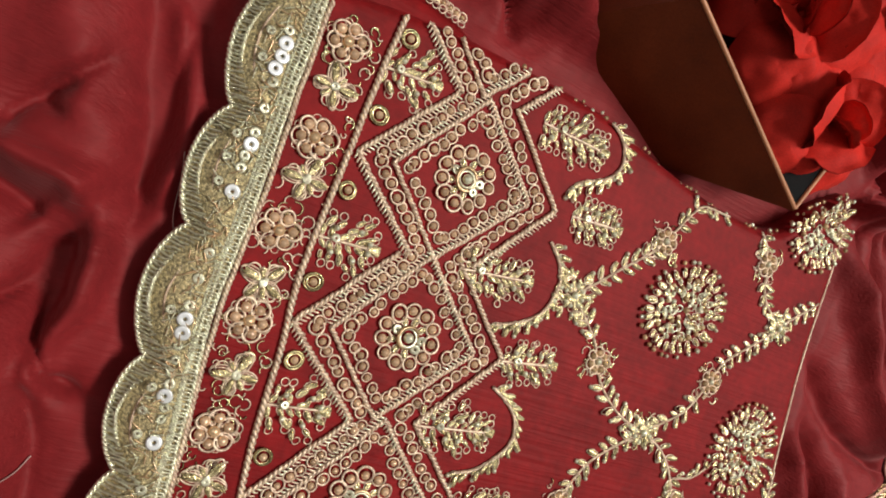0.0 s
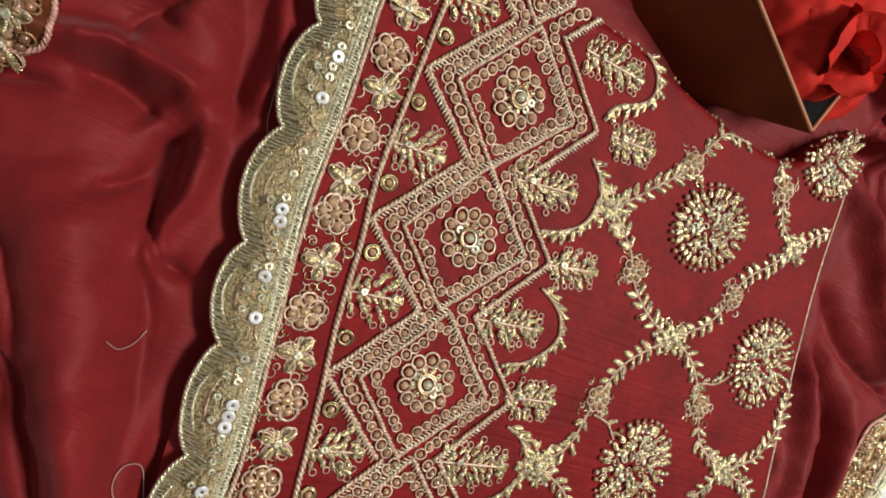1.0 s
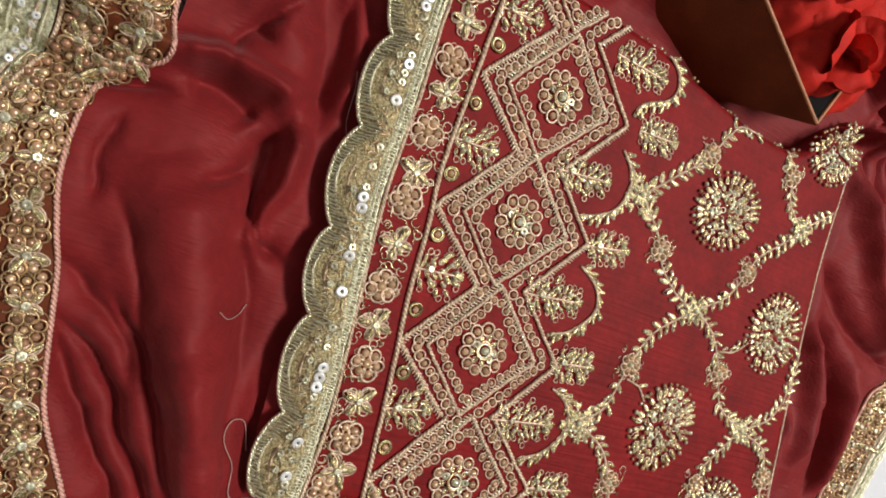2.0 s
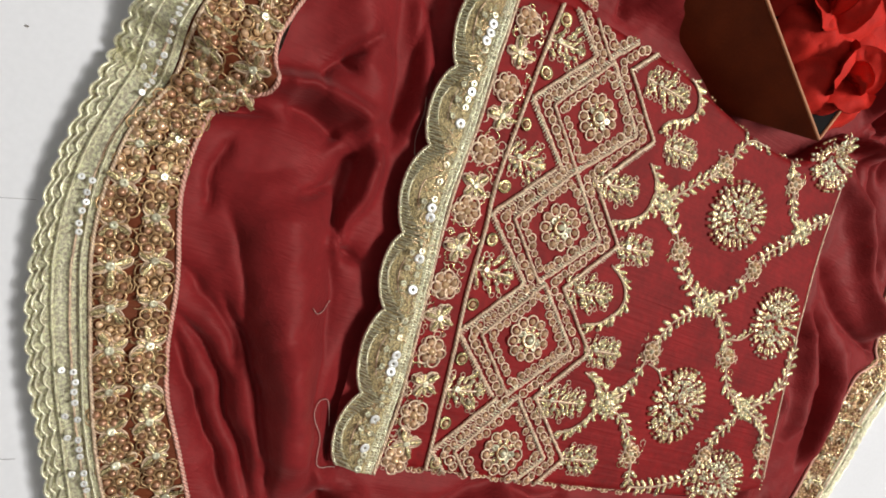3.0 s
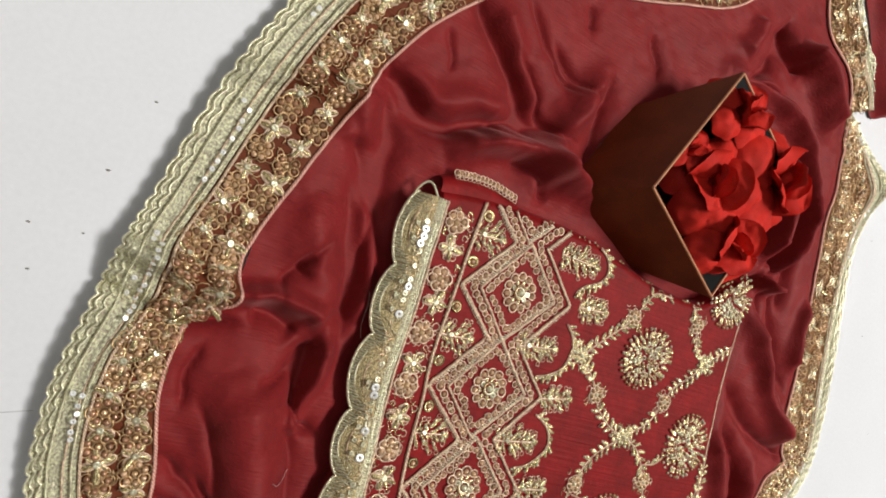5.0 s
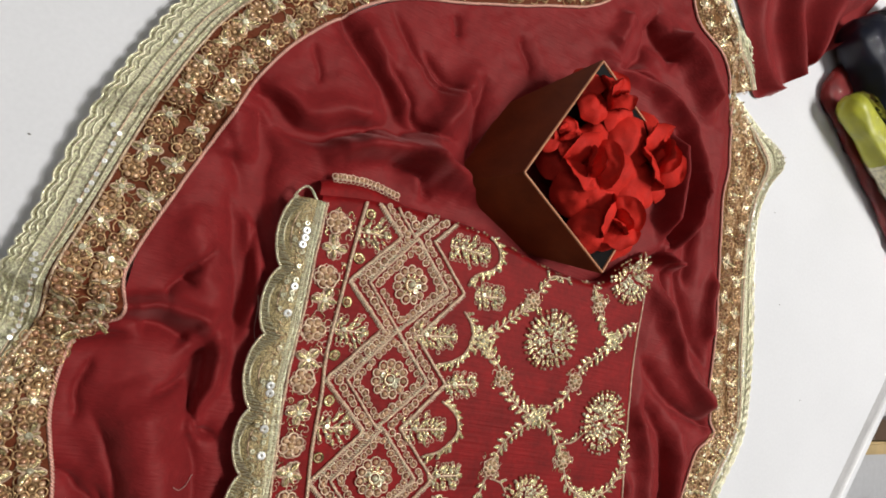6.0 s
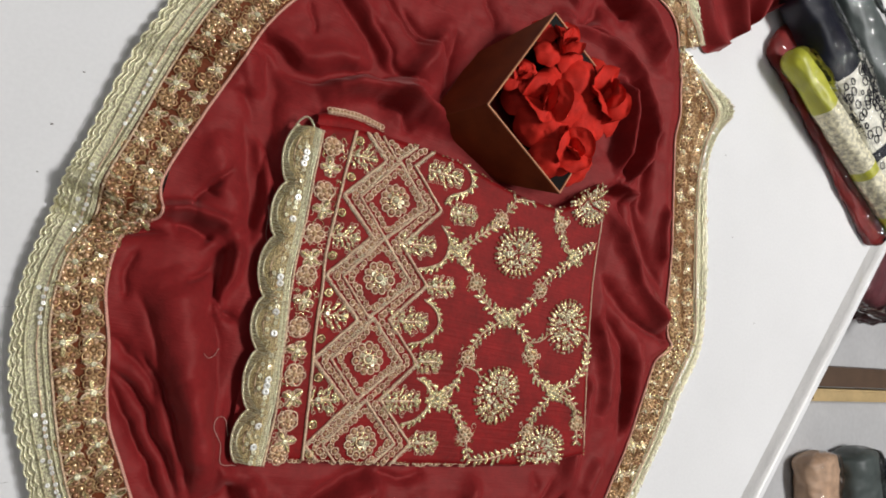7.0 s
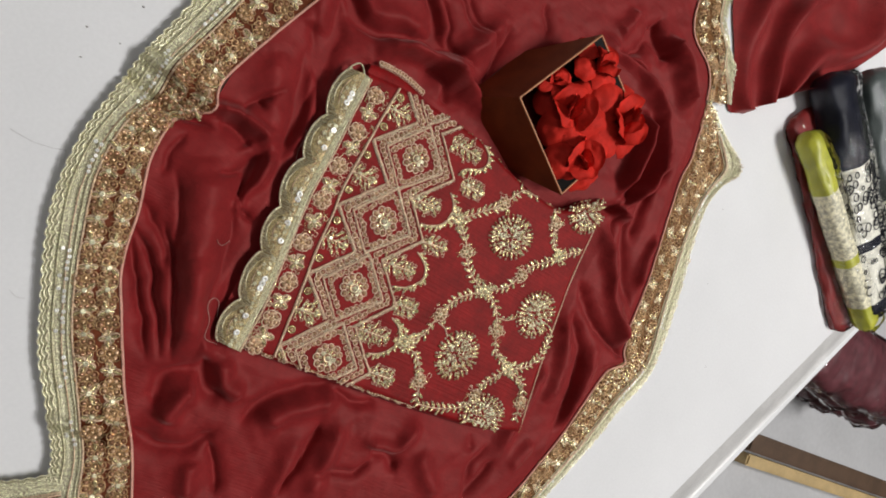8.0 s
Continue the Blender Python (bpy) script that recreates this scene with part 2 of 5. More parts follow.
def tube(g, pts, r, mat, side=5, closed=False):
    p = np.asarray(pts, float)
    d = np.gradient(p, axis=0) if not closed else np.roll(p, -1, 0) - np.roll(p, 1, 0)
    d /= np.linalg.norm(d, axis=1)[:, None] + 1e-12
    up = np.where(np.abs(d[:, 2:3]) > 0.9, (1.0, 0, 0), (0, 0, 1.0))
    s = np.cross(d, up)
    s /= np.linalg.norm(s, axis=1)[:, None] + 1e-12
    n = np.cross(s, d)
    r = np.broadcast_to(np.asarray(r, float), (len(p),))
    a = 2 * math.pi * np.arange(side) / side
    v = p[:, None] + r[:, None, None] * (np.cos(a)[None, :, None] * s[:, None] + np.sin(a)[None, :, None] * n[:, None])
    f = grid_faces(len(p) + (1 if closed else 0), side, True)
    if closed:
        f = [tuple(k % (len(p) * side) for k in q) for q in f]
    g.add(v.reshape(-1, 3), f, mat)


def spline(pts, n):
    """n points along a smooth curve through pts."""
    p = np.asarray(pts, float)
    p = np.vstack([2 * p[0] - p[1], p, 2 * p[-1] - p[-2]])
    out = []
    for t in np.linspace(0, len(p) - 3 - 1e-9, n):
        i = int(t)
        u = t - i
        a, b, c, d = p[i:i + 4]
        out.append(0.5 * (2 * b + (c - a) * u + (2 * a - 5 * b + 4 * c - d) * u * u + (3 * b - a - 3 * c + d) * u ** 3))
    return np.array(out)


def even(p, step):
    """Points at equal steps along a line of points."""
    p = np.asarray(p, float)
    s = np.concatenate([[0], np.cumsum(np.linalg.norm(np.diff(p, axis=0), axis=1))])
    n = max(2, int(round(s[-1] / step)) + 1)
    return np.stack([np.interp(np.linspace(0, s[-1], n), s, p[:, k]) for k in range(p.shape[1])], 1)


def twisted(g, pts, r, mat, strands=2, pitch=None):
    """A cord of strands twisted round one another."""
    pitch = pitch or r * 3.6
    p = even(np.asarray(pts, float), pitch / 5)
    w = np.cumsum(np.random.uniform(-1, 1, (len(p), 2)), 0) * 0.00006
    p[:, :2] += w - np.linspace(w[0], w[-1], len(p))
    d = np.gradient(p, axis=0)
    d /= np.linalg.norm(d, axis=1)[:, None] + 1e-12
    s = np.cross(d, (0, 0, 1.0))
    s /= np.linalg.norm(s, axis=1)[:, None] + 1e-12
    a0 = np.arange(len(p)) * 2 * math.pi / 5
    for k in range(strands):
        a = a0 + 2 * math.pi * k / strands
        tube(g, p + r * 0.5 * (np.cos(a)[:, None] * s + np.sin(a)[:, None] * np.array((0, 0, 1.0))), r * 0.62, mat, 4)


# ---- the cloth's relief ----
LEFT_IN = spline([(-.062, -.37), (-.088, -.319), (-.109, -.277), (-.134, -.239), (-.167, -.179), (-.186, -.140), (-.196, -.092), (-.208, -.044), (-.204, -.003), (-.184, .012), (-.188, .040),
                  (-.173, .09), (-.152, .15), (-.138, .19), (-.112, .23), (-.061, .278), (.014, .309), (.068, .331), (.128, .359), (.17, .40)], 400)
LEFT_OUT = spline([(-.13, -.40), (-.152, -.335), (-.160, -.305), (-.180, -.272), (-.207, -.230), (-.225, -.190), (-.243, -.147), (-.255, -.105), (-.259, -.055), (-.254, -.010), (-.250, .025),
                   (-.242, .062), (-.229, .127), (-.211, .182), (-.189, .230), (-.13, .30), (-.02, .37), (.045, .395), (.10, .425), (.15, .47)], 400)
RIGHT_IN = spline([(.22, -.40), (.255, -.30), (.303, -.206), (.336, -.118), (.346, -.075), (.354, -.038), (.361, -.020), (.382, -.003), (.370, .013), (.364, .040), (.362, .104), (.349, .193), (.342, .240), (.345, .275), (.338, .312), (.334, .347)], 260)
RIGHT_OUT = spline([(.275, -.39), (.305, -.285), (.349, -.195), (.388, -.108), (.404, -.060), (.429, -.003), (.430, .05), (.421, .114), (.404, .215), (.412, .265), (.434, .308), (.385, .331), (.345, .352)], 260)
END_IN = spline([(.225, .50), (.243, .44), (.258, .40), (.302, .380), (.324, .347)], 90)
END_OUT = spline([(.29, .53), (.300, .452), (.350, .418), (.372, .395), (.383, .377)], 90)

# each fold of the silk: its line, half width, height (minus: a crease)
FOLDS_WEST = [
    ([(-0.198, -0.085), (-0.177, -0.097), (-0.161, -0.111), (-0.154, -0.126)], 0.005, -0.005),
    ([(-0.187, -0.047), (-0.169, -0.074), (-0.153, -0.109), (-0.14, -0.139), (-0.124, -0.187)], 0.0035, -0.0035),
    ([(-0.193, -0.109), (-0.176, -0.14), (-0.155, -0.172), (-0.137, -0.206)], 0.006, -0.008),
    ([(-0.195, -0.016), (-0.198, -0.035), (-0.195, -0.056)], 0.004, -0.004),
    ([(-0.185, 0.016), (-0.161, 0.02), (-0.137, 0.018), (-0.123, 0.011)], 0.006, 0.011),
    ([(-0.177, 0.007), (-0.153, 0.008), (-0.139, 0.002)], 0.008, -0.008),
    ([(-0.121, 0.008), (-0.122, -0.015), (-0.129, -0.041), (-0.12, -0.059)], 0.006, 0.012),
    ([(-0.127, -0.005), (-0.139, -0.021), (-0.157, -0.031)], 0.004, -0.007),
    ([(-0.126, 0.001), (-0.129, -0.024), (-0.133, -0.046)], 0.005, -0.009),
]
FOLDS_MIDWEST = [
    ([(-0.135, -0.043), (-0.116, -0.086), (-0.109, -0.133), (-0.096, -0.201)], 0.013, -0.007),
    ([(-0.167, -0.021), (-0.145, -0.074), (-0.127, -0.137), (-0.113, -0.196)], 0.022, 0.015),
    ([(-0.144, 0.052), (-0.159, 0.033), (-0.159, 0.019)], 0.0035, -0.0045),
    ([(-0.161, 0.089), (-0.142, 0.046), (-0.12, 0.028)], 0.014, 0.006),
    ([(-0.136, 0.101), (-0.123, 0.055), (-0.114, 0.006)], 0.009, -0.007),
    ([(-0.124, 0.1), (-0.111, 0.056), (-0.108, 0.015)], 0.006, 0.006),
    ([(-0.096, 0.257), (-0.069, 0.227), (-0.044, 0.204), (-0.017, 0.176)], 0.007, -0.01),
    ([(-0.08, 0.258), (-0.047, 0.223), (-0.017, 0.194)], 0.007, 0.005),
    ([(-0.055, 0.272), (-0.03, 0.243), (0.009, 0.226)], 0.0035, -0.0045),
    ([(-0.002, 0.296), (0.006, 0.277)], 0.003, -0.004),
    ([(0.058, 0.3), (0.077, 0.277), (0.076, 0.267)], 0.004, -0.004),
]
FOLDS_NORTH = [
    ([(-0.11, 0.223), (-0.1, 0.206), (-0.1, 0.194)], 0.0025, -0.0025),
    ([(-0.144, 0.179), (-0.126, 0.174), (-0.113, 0.158), (-0.089, 0.157), (-0.062, 0.176), (-0.031, 0.175)], 0.005, -0.01),
    ([(-0.133, 0.185), (-0.107, 0.17), (-0.078, 0.183), (-0.042, 0.187)], 0.009, 0.006),
    ([(-0.089, 0.142), (-0.054, 0.163), (-0.007, 0.168), (0.033, 0.155)], 0.011, 0.012),
    ([(-0.034, 0.159), (-0.014, 0.155), (0.006, 0.138)], 0.007, -0.009),
    ([(-0.133, 0.163), (-0.121, 0.129), (-0.113, 0.088)], 0.009, -0.01),
    ([(-0.146, 0.16), (-0.142, 0.123)], 0.012, 0.007),
    ([(0.033, 0.25), (0.035, 0.212), (0.033, 0.178)], 0.008, -0.006),
]
FOLDS_NORTHWEST = [
    ([(0.241, -0.156), (0.231, -0.19), (0.24, -0.22)], 0.005, -0.006),
    ([(0.295, -0.141), (0.278, -0.175)], 0.009, 0.006),
]
FOLDS_SOUTHWEST = [
    ([(0.022, -0.221), (0.027, -0.254), (0.027, -0.289)], 0.009, 0.006),
    ([(0.163, 0.311), (0.194, 0.336), (0.206, 0.386)], 0.006, -0.01),
]
FOLDS_SOUTH = [
    ([(0.169, 0.37), (0.157, 0.331)], 0.009, 0.007),
]
FOLDS = FOLDS_WEST + FOLDS_MIDWEST + FOLDS_NORTH + FOLDS_NORTHWEST + FOLDS_SOUTHWEST + FOLDS_SOUTH
FOLDS_BORDER = [
    ([(-.180, .014), (-.215, .018), (-.258, .030)], 0.006, 0.009),
    ([(-.180, -.002), (-.220, -.006), (-.262, .004)], 0.006, -0.007),
    ([(-.108, -.275), (-.140, -.270), (-.182, -.278)], 0.005, 0.007),
    ([(-.150, .155), (-.190, .150), (-.235, .140)], 0.006, 0.005),
    ([(.338, .312), (.370, .322), (.436, .308)], 0.007, 0.008),
]
FOLDS_BOX = [
    ([(-.008, .135), (-.004, .175), (.024, .248)], 0.011, 0.011),
]
FOLDS_LONG = [
    ([(0.26, 0.054), (0.292, 0.03), (0.332, 0.012), (0.374, 0.002)], 0.0065, -0.011),
    ([(0.263, 0.125), (0.291, 0.083), (0.326, 0.047), (0.366, 0.016)], 0.009, 0.013),
    ([(0.282, 0.154), (0.3, 0.121), (0.323, 0.089), (0.348, 0.066)], 0.008, -0.009),
    ([(0.338, 0.155), (0.335, 0.116), (0.349, 0.088)], 0.006, 0.008),
    ([(0.275, 0.016), (0.31, -0.02), (0.319, -0.072), (0.316, -0.117)], 0.007, -0.01),
    ([(0.257, 0.008), (0.28, -0.035), (0.282, -0.091)], 0.01, 0.009),
    ([(0.324, -0.013), (0.327, -0.054), (0.325, -0.111)], 0.008, 0.008),
    ([(0.261, 0.161), (0.276, 0.122), (0.311, 0.063), (0.339, 0.043)], 0.004, -0.006),
    ([(0.145, 0.307), (0.199, 0.319), (0.247, 0.299), (0.282, 0.266), (0.305, 0.203)], 0.009, 0.016),
    ([(0.172, 0.321), (0.227, 0.317), (0.272, 0.295), (0.306, 0.248)], 0.005, -0.017),
    ([(0.247, 0.274), (0.258, 0.233), (0.252, 0.177)], 0.005, 0.0204),
    ([(0.26, 0.271), (0.273, 0.232), (0.269, 0.169), (0.242, 0.144)], 0.004, -0.0187),
    ([(0.286, 0.242), (0.285, 0.198), (0.264, 0.155), (0.289, 0.149)], 0.005, 0.0187),
    ([(0.312, 0.237), (0.299, 0.189), (0.303, 0.14)], 0.005, -0.017),
    ([(0.218, 0.371), (0.263, 0.35), (0.295, 0.316)], 0.01, 0.017),
    ([(0.194, 0.367), (0.238, 0.347)], 0.006, -0.0136),
    ([(-0.109, -0.239), (-0.117, -0.218), (-0.107, -0.205), (-0.088, -0.199)], 0.006, -0.012),
    ([(-0.097, -0.249), (-0.092, -0.223), (-0.082, -0.213)], 0.009, 0.012),
    ([(-0.09, -0.189), (-0.075, -0.208), (-0.055, -0.211)], 0.0055, -0.012),
    ([(-0.073, -0.182), (-0.061, -0.2), (-0.042, -0.204)], 0.008, 0.009),
    ([(-0.029, -0.227), (-0.021, -0.206), (-0.0, -0.182), (0.041, -0.159)], 0.006, -0.012),
    ([(-0.013, -0.227), (0.009, -0.199), (0.046, -0.174)], 0.01, 0.009),
    ([(0.037, -0.169), (0.062, -0.173), (0.085, -0.163)], 0.004, -0.008),
    ([(0.035, -0.282), (0.04, -0.253), (0.042, -0.226), (0.041, -0.203)], 0.0045, -0.009),
    ([(0.061, -0.274), (0.064, -0.237), (0.058, -0.196)], 0.01, 0.008),
    ([(0.058, -0.25), (0.094, -0.237), (0.109, -0.221)], 0.0035, -0.006),
    ([(0.102, -0.209), (0.128, -0.213), (0.143, -0.224)], 0.006, -0.01),
    ([(0.088, -0.201), (0.128, -0.197), (0.138, -0.162)], 0.008, 0.008),
    ([(-0.115, -0.263), (-0.091, -0.271), (-0.069, -0.268), (-0.049, -0.245)], 0.007, -0.009),
    ([(-0.021, -0.298), (-0.032, -0.273), (-0.048, -0.256)], 0.006, -0.008),
    ([(-0.045, -0.305), (-0.057, -0.276)], 0.009, 0.007),
    ([(0.239, -0.222), (0.248, -0.198), (0.251, -0.173)], 0.006, -0.008),
    ([(0.253, -0.163), (0.256, -0.092), (0.258, -0.048)], 0.01, 0.008),
    ([(0.226, -0.171), (0.213, -0.155)], 0.006, -0.007),
    ([(0.156, -0.194), (0.184, -0.218), (0.201, -0.233)], 0.01, 0.007),
    ([(-0.126, 0.001), (-0.131, -0.031), (-0.124, -0.05), (-0.109, -0.056)], 0.005, -0.01),
    ([(-0.192, -0.105), (-0.168, -0.125), (-0.146, -0.16), (-0.126, -0.198)], 0.0045, -0.008),
    ([(-0.139, -0.105), (-0.11, -0.147), (-0.09, -0.193)], 0.016, 0.01),
    ([(-0.174, -0.091), (-0.151, -0.114), (-0.13, -0.159), (-0.117, -0.197)], 0.0045, -0.007),
    ([(-0.139, 0.185), (-0.122, 0.166), (-0.106, 0.157), (-0.08, 0.163), (-0.044, 0.184), (-0.004, 0.194)], 0.005, -0.009),
    ([(-0.054, 0.232), (-0.03, 0.213), (-0.016, 0.197), (0.018, 0.193)], 0.004, -0.007),
    ([(-0.026, 0.25), (0.004, 0.236), (0.035, 0.226)], 0.0035, -0.005),
    ([(-0.077, 0.15), (-0.037, 0.173), (0.024, 0.164), (0.084, 0.16)], 0.01, 0.01),
    ([(-0.15, 0.138), (-0.133, 0.116), (-0.118, 0.085), (-0.118, 0.028)], 0.012, -0.007),
    ([(-0.139, 0.066), (-0.153, 0.042), (-0.144, 0.035)], 0.0035, -0.004),
]
FOLDS += FOLDS_BORDER + FOLDS_BOX + FOLDS_LONG
X0, Y0, CELL, NX, NY = -0.34, -0.48, 0.001, 900, 1120


def lattice(scale, seed, stretch=1.0, turn=0.0):
    """Smooth value noise over the whole sheet, from -1 to 1."""
    rng = np.random.default_rng(seed)
    tab = rng.uniform(-1, 1, (97, 97))
    xs, ys = np.meshgrid(X0 + CELL * np.arange(NX), Y0 + CELL * np.arange(NY), indexing="ij")
    c, s = math.cos(turn), math.sin(turn)
    px, py = (xs * c + ys * s + 5) * scale / stretch, (ys * c - xs * s + 5) * scale
    ix, iy = np.floor(px).astype(int), np.floor(py).astype(int)
    fx, fy = px - ix, py - iy
    fx, fy = fx * fx * fx * (fx * (6 * fx - 15) + 10), fy * fy * fy * (fy * (6 * fy - 15) + 10)
    a, b = tab[ix % 97, iy % 97], tab[(ix + 1) % 97, iy % 97]
    d, e = tab[ix % 97, (iy + 1) % 97], tab[(ix + 1) % 97, (iy + 1) % 97]
    return (a * (1 - fx) + b * fx) * (1 - fy) + (d * (1 - fx) + e * fx) * fy


def sheet():
    """The height of the spread silk over the table, on a fine raster."""
    xs, ys = np.meshgrid(X0 + CELL * np.arange(NX), Y0 + CELL * np.arange(NY), indexing="ij")
    h = 0.0130 + 0.0030 * lattice(8, 1) + 0.0009 * lattice(24, 2) + 0.0007 * lattice(45, 3, 3.0, 1.2) + 0.00045 * lattice(120, 5) + 0.0006 * lattice(60, 7, 5.0, 0.4) + 0.0005 * lattice(70, 8, 6.0, -0.7)
    wx, wy = xs + 0.0032 * lattice(28, 11) + 0.0015 * lattice(80, 13), ys + 0.0032 * lattice(28, 12) + 0.0015 * lattice(80, 14)
    for line, width, high in FOLDS:
        p = even(spline(line, 40), 0.004)
        x_lo, x_hi = int((p[:, 0].min() - X0 - 0.09) / CELL), int((p[:, 0].max() - X0 + 0.09) / CELL)
        y_lo, y_hi = int((p[:, 1].min() - Y0 - 0.09) / CELL), int((p[:, 1].max() - Y0 + 0.09) / CELL)
        box_ = (slice(max(0, x_lo), min(NX, x_hi)), slice(max(0, y_lo), min(NY, y_hi)))
        ax, ay = wx[box_], wy[box_]
        best, where = np.full(ax.shape, 9.0), np.zeros(ax.shape)
        for k in range(len(p) - 1):
            d = p[k + 1] - p[k]
            t = np.clip(((ax - p[k, 0]) * d[0] + (ay - p[k, 1]) * d[1]) / (d @ d), 0, 1)
            q = np.hypot(ax - p[k, 0] - t * d[0], ay - p[k, 1] - t * d[1])
            near = q < best
            best, where = np.where(near, q, best), np.where(near, (k + t) / (len(p) - 1), where)
        taper = np.clip(where * 5 + 0.25, 0, 1) * np.clip((1 - where) * 5 + 0.25, 0, 1)
        sharp = 0.8
        shape = np.exp(-(best / width) ** 2) if high > 0 else sharp * np.exp(-best / (0.55 * width)) + (1 - sharp) * np.exp(-(best / (1.7 * width)) ** 2)
        h[box_] += (1.4 if high > 0 else 1.8) * high * taper * shape
    gap = np.hypot(np.maximum(np.maximum(-0.085 - xs, xs - 0.24), 0), np.maximum(np.maximum(-0.155 - ys, ys - 0.11), 0))
    k = np.clip(gap / 0.022, 0, 1)
    h = h * k + 0.006 * (1 - k)
    # flattened towards the right hem so the border fits the camera's view
    order = np.argsort(RIGHT_IN[:, 1])
    k = np.clip((xs - np.interp(ys, RIGHT_IN[order, 1], RIGHT_IN[order, 0]) + 0.022) / 0.03, 0, 1)
    h = h * (1 - 0.72 * k * k * (3 - 2 * k))
    return 0.0022 + np.logaddexp(0, (h - 0.0022) * 900) / 900


SHEET = sheet()


def relief(x, y):
    i, j = min(NX - 2.001, max(0, (x - X0) / CELL)), min(NY - 2.001, max(0, (y - Y0) / CELL))
    a, b = int(i), int(j)
    u, w = i - a, j - b
    s = SHEET
    return float((s[a, b] * (1 - u) + s[a + 1, b] * u) * (1 - w) + (s[a, b + 1] * (1 - u) + s[a + 1, b + 1] * u) * w)


def ripple(x, y, s, seed):
    return noise.noise(Vector((x * s + seed, y * s - seed * 0.7, seed)))


# ---- structure ----
def slab(name, outline, z0, z1, mat, bevel, label, kind="structure"):
    bm = bmesh.new()
    f = bm.faces.new([bm.verts.new((x, y, z0)) for x, y in outline])
    top = bmesh.ops.extrude_face_region(bm, geom=[f])
    bmesh.ops.translate(bm, verts=[v for v in top["geom"] if isinstance(v, bmesh.types.BMVert)], vec=(0, 0, z1 - z0))
    bmesh.ops.recalc_face_normals(bm, faces=bm.faces)
    if bevel:
        bmesh.ops.bevel(bm, geom=[e for e in bm.edges if all(abs(v.co.z - z1) < 1e-6 for v in e.verts)], offset=bevel, segments=4, affect="EDGES", profile=0.5)
    me = bpy.data.meshes.new(name)
    bm.to_mesh(me)
    bm.free()
    me.materials.append(mat)
    return tagged(new(name, me), label, kind=kind)


table = empty("table", "white laminate shop table with a rounded grey edge, shade painted in", "table", at=(0, 0, -0.76))


def seat_part(ob):
    ob.parent = table
    ob.matrix_basis = table.matrix_basis.inverted() @ ob.matrix_basis


EDGE_A, EDGE_B = Vector((0.549, -0.137)), Vector((0.749, 0.196))
EDGE_D = (EDGE_B - EDGE_A).normalized()
EDGE_N = Vector((EDGE_D.y, -EDGE_D.x))


def along(s, out):
    p = EDGE_A + EDGE_D * s + EDGE_N * out
    return p.x, p.y


TABLE_TOP = (slab("table_top", [along(-0.9, 0), along(1.3, 0), (-1.0, 1.4), (-1.0, -0.9)], -0.03, 0.0, M_TABLE, 0, "white laminate top with dust specks", ""))
g = Geo()
rows = []
PROFILE = [(0.0, 0.0), (0.012, -0.0008), (0.026, -0.004), (0.040, -0.011), (0.052, -0.019), (0.060, -0.023), (0.066, -0.021), (0.073, -0.0205), (0.078, -0.024), (0.080, -0.032), (0.080, -0.06), (0.0, -0.06)]
for s in np.linspace(-0.9, 1.3, 60):
    for out, z in PROFILE:
        rows.append((*along(s, out), z))
strips = grid_faces(60, len(PROFILE))
# Grey rows paint the rolled edge's shade, white lip rows its highlight.
g.add(rows, [f for f in strips if f[0] % len(PROFILE) in (0, 6, 7)], M_TABLE)
g.add(rows, [f for f in strips if f[0] % len(PROFILE) not in (0, 6, 7)], M_TRIM)
part("edge_moulding", g, table, "rounded grey moulding with edge shade and bright lip painted in")
seat_part(TABLE_TOP)
for x, y in ((-0.92, -0.82), (0.02, -0.80), (-0.92, 1.25), (0.95, 1.05)):
    ob = slab("leg", [(x, y), (x + 0.06, y), (x + 0.06, y + 0.06), (x, y + 0.06)], -0.76, -0.0305, M_TRIM, 0, "", "")
    seat_part(ob)

slab("floor", [(-3, -3), (5, -3), (5, 4), (-3, 4)], -0.86, -0.76, M_FLOOR, 0, "pale grey floor")
# Walls and ceiling are added out of view to enclose and bounce light.
for nm, pts in (("wall_south", [(-3, -3.1), (5, -3.1), (5, -3), (-3, -3)]), ("wall_north", [(-3, 4), (5, 4), (5, 4.1), (-3, 4.1)]),
                ("wall_west", [(-3.1, -3.1), (-3, -3.1), (-3, 4.1), (-3.1, 4.1)]), ("wall_east", [(5, -3.1), (5.1, -3.1), (5.1, 4.1), (5, 4.1)])):
    slab(nm, pts, -0.86, 3.2, M_WALL, 0, "unseen grey wall added to close the room")
slab("ceiling", [(-3, -3), (5, -3), (5, 4), (-3, 4)], 3.2, 3.3, M_WALL, 0, "unseen grey ceiling added to close the room")


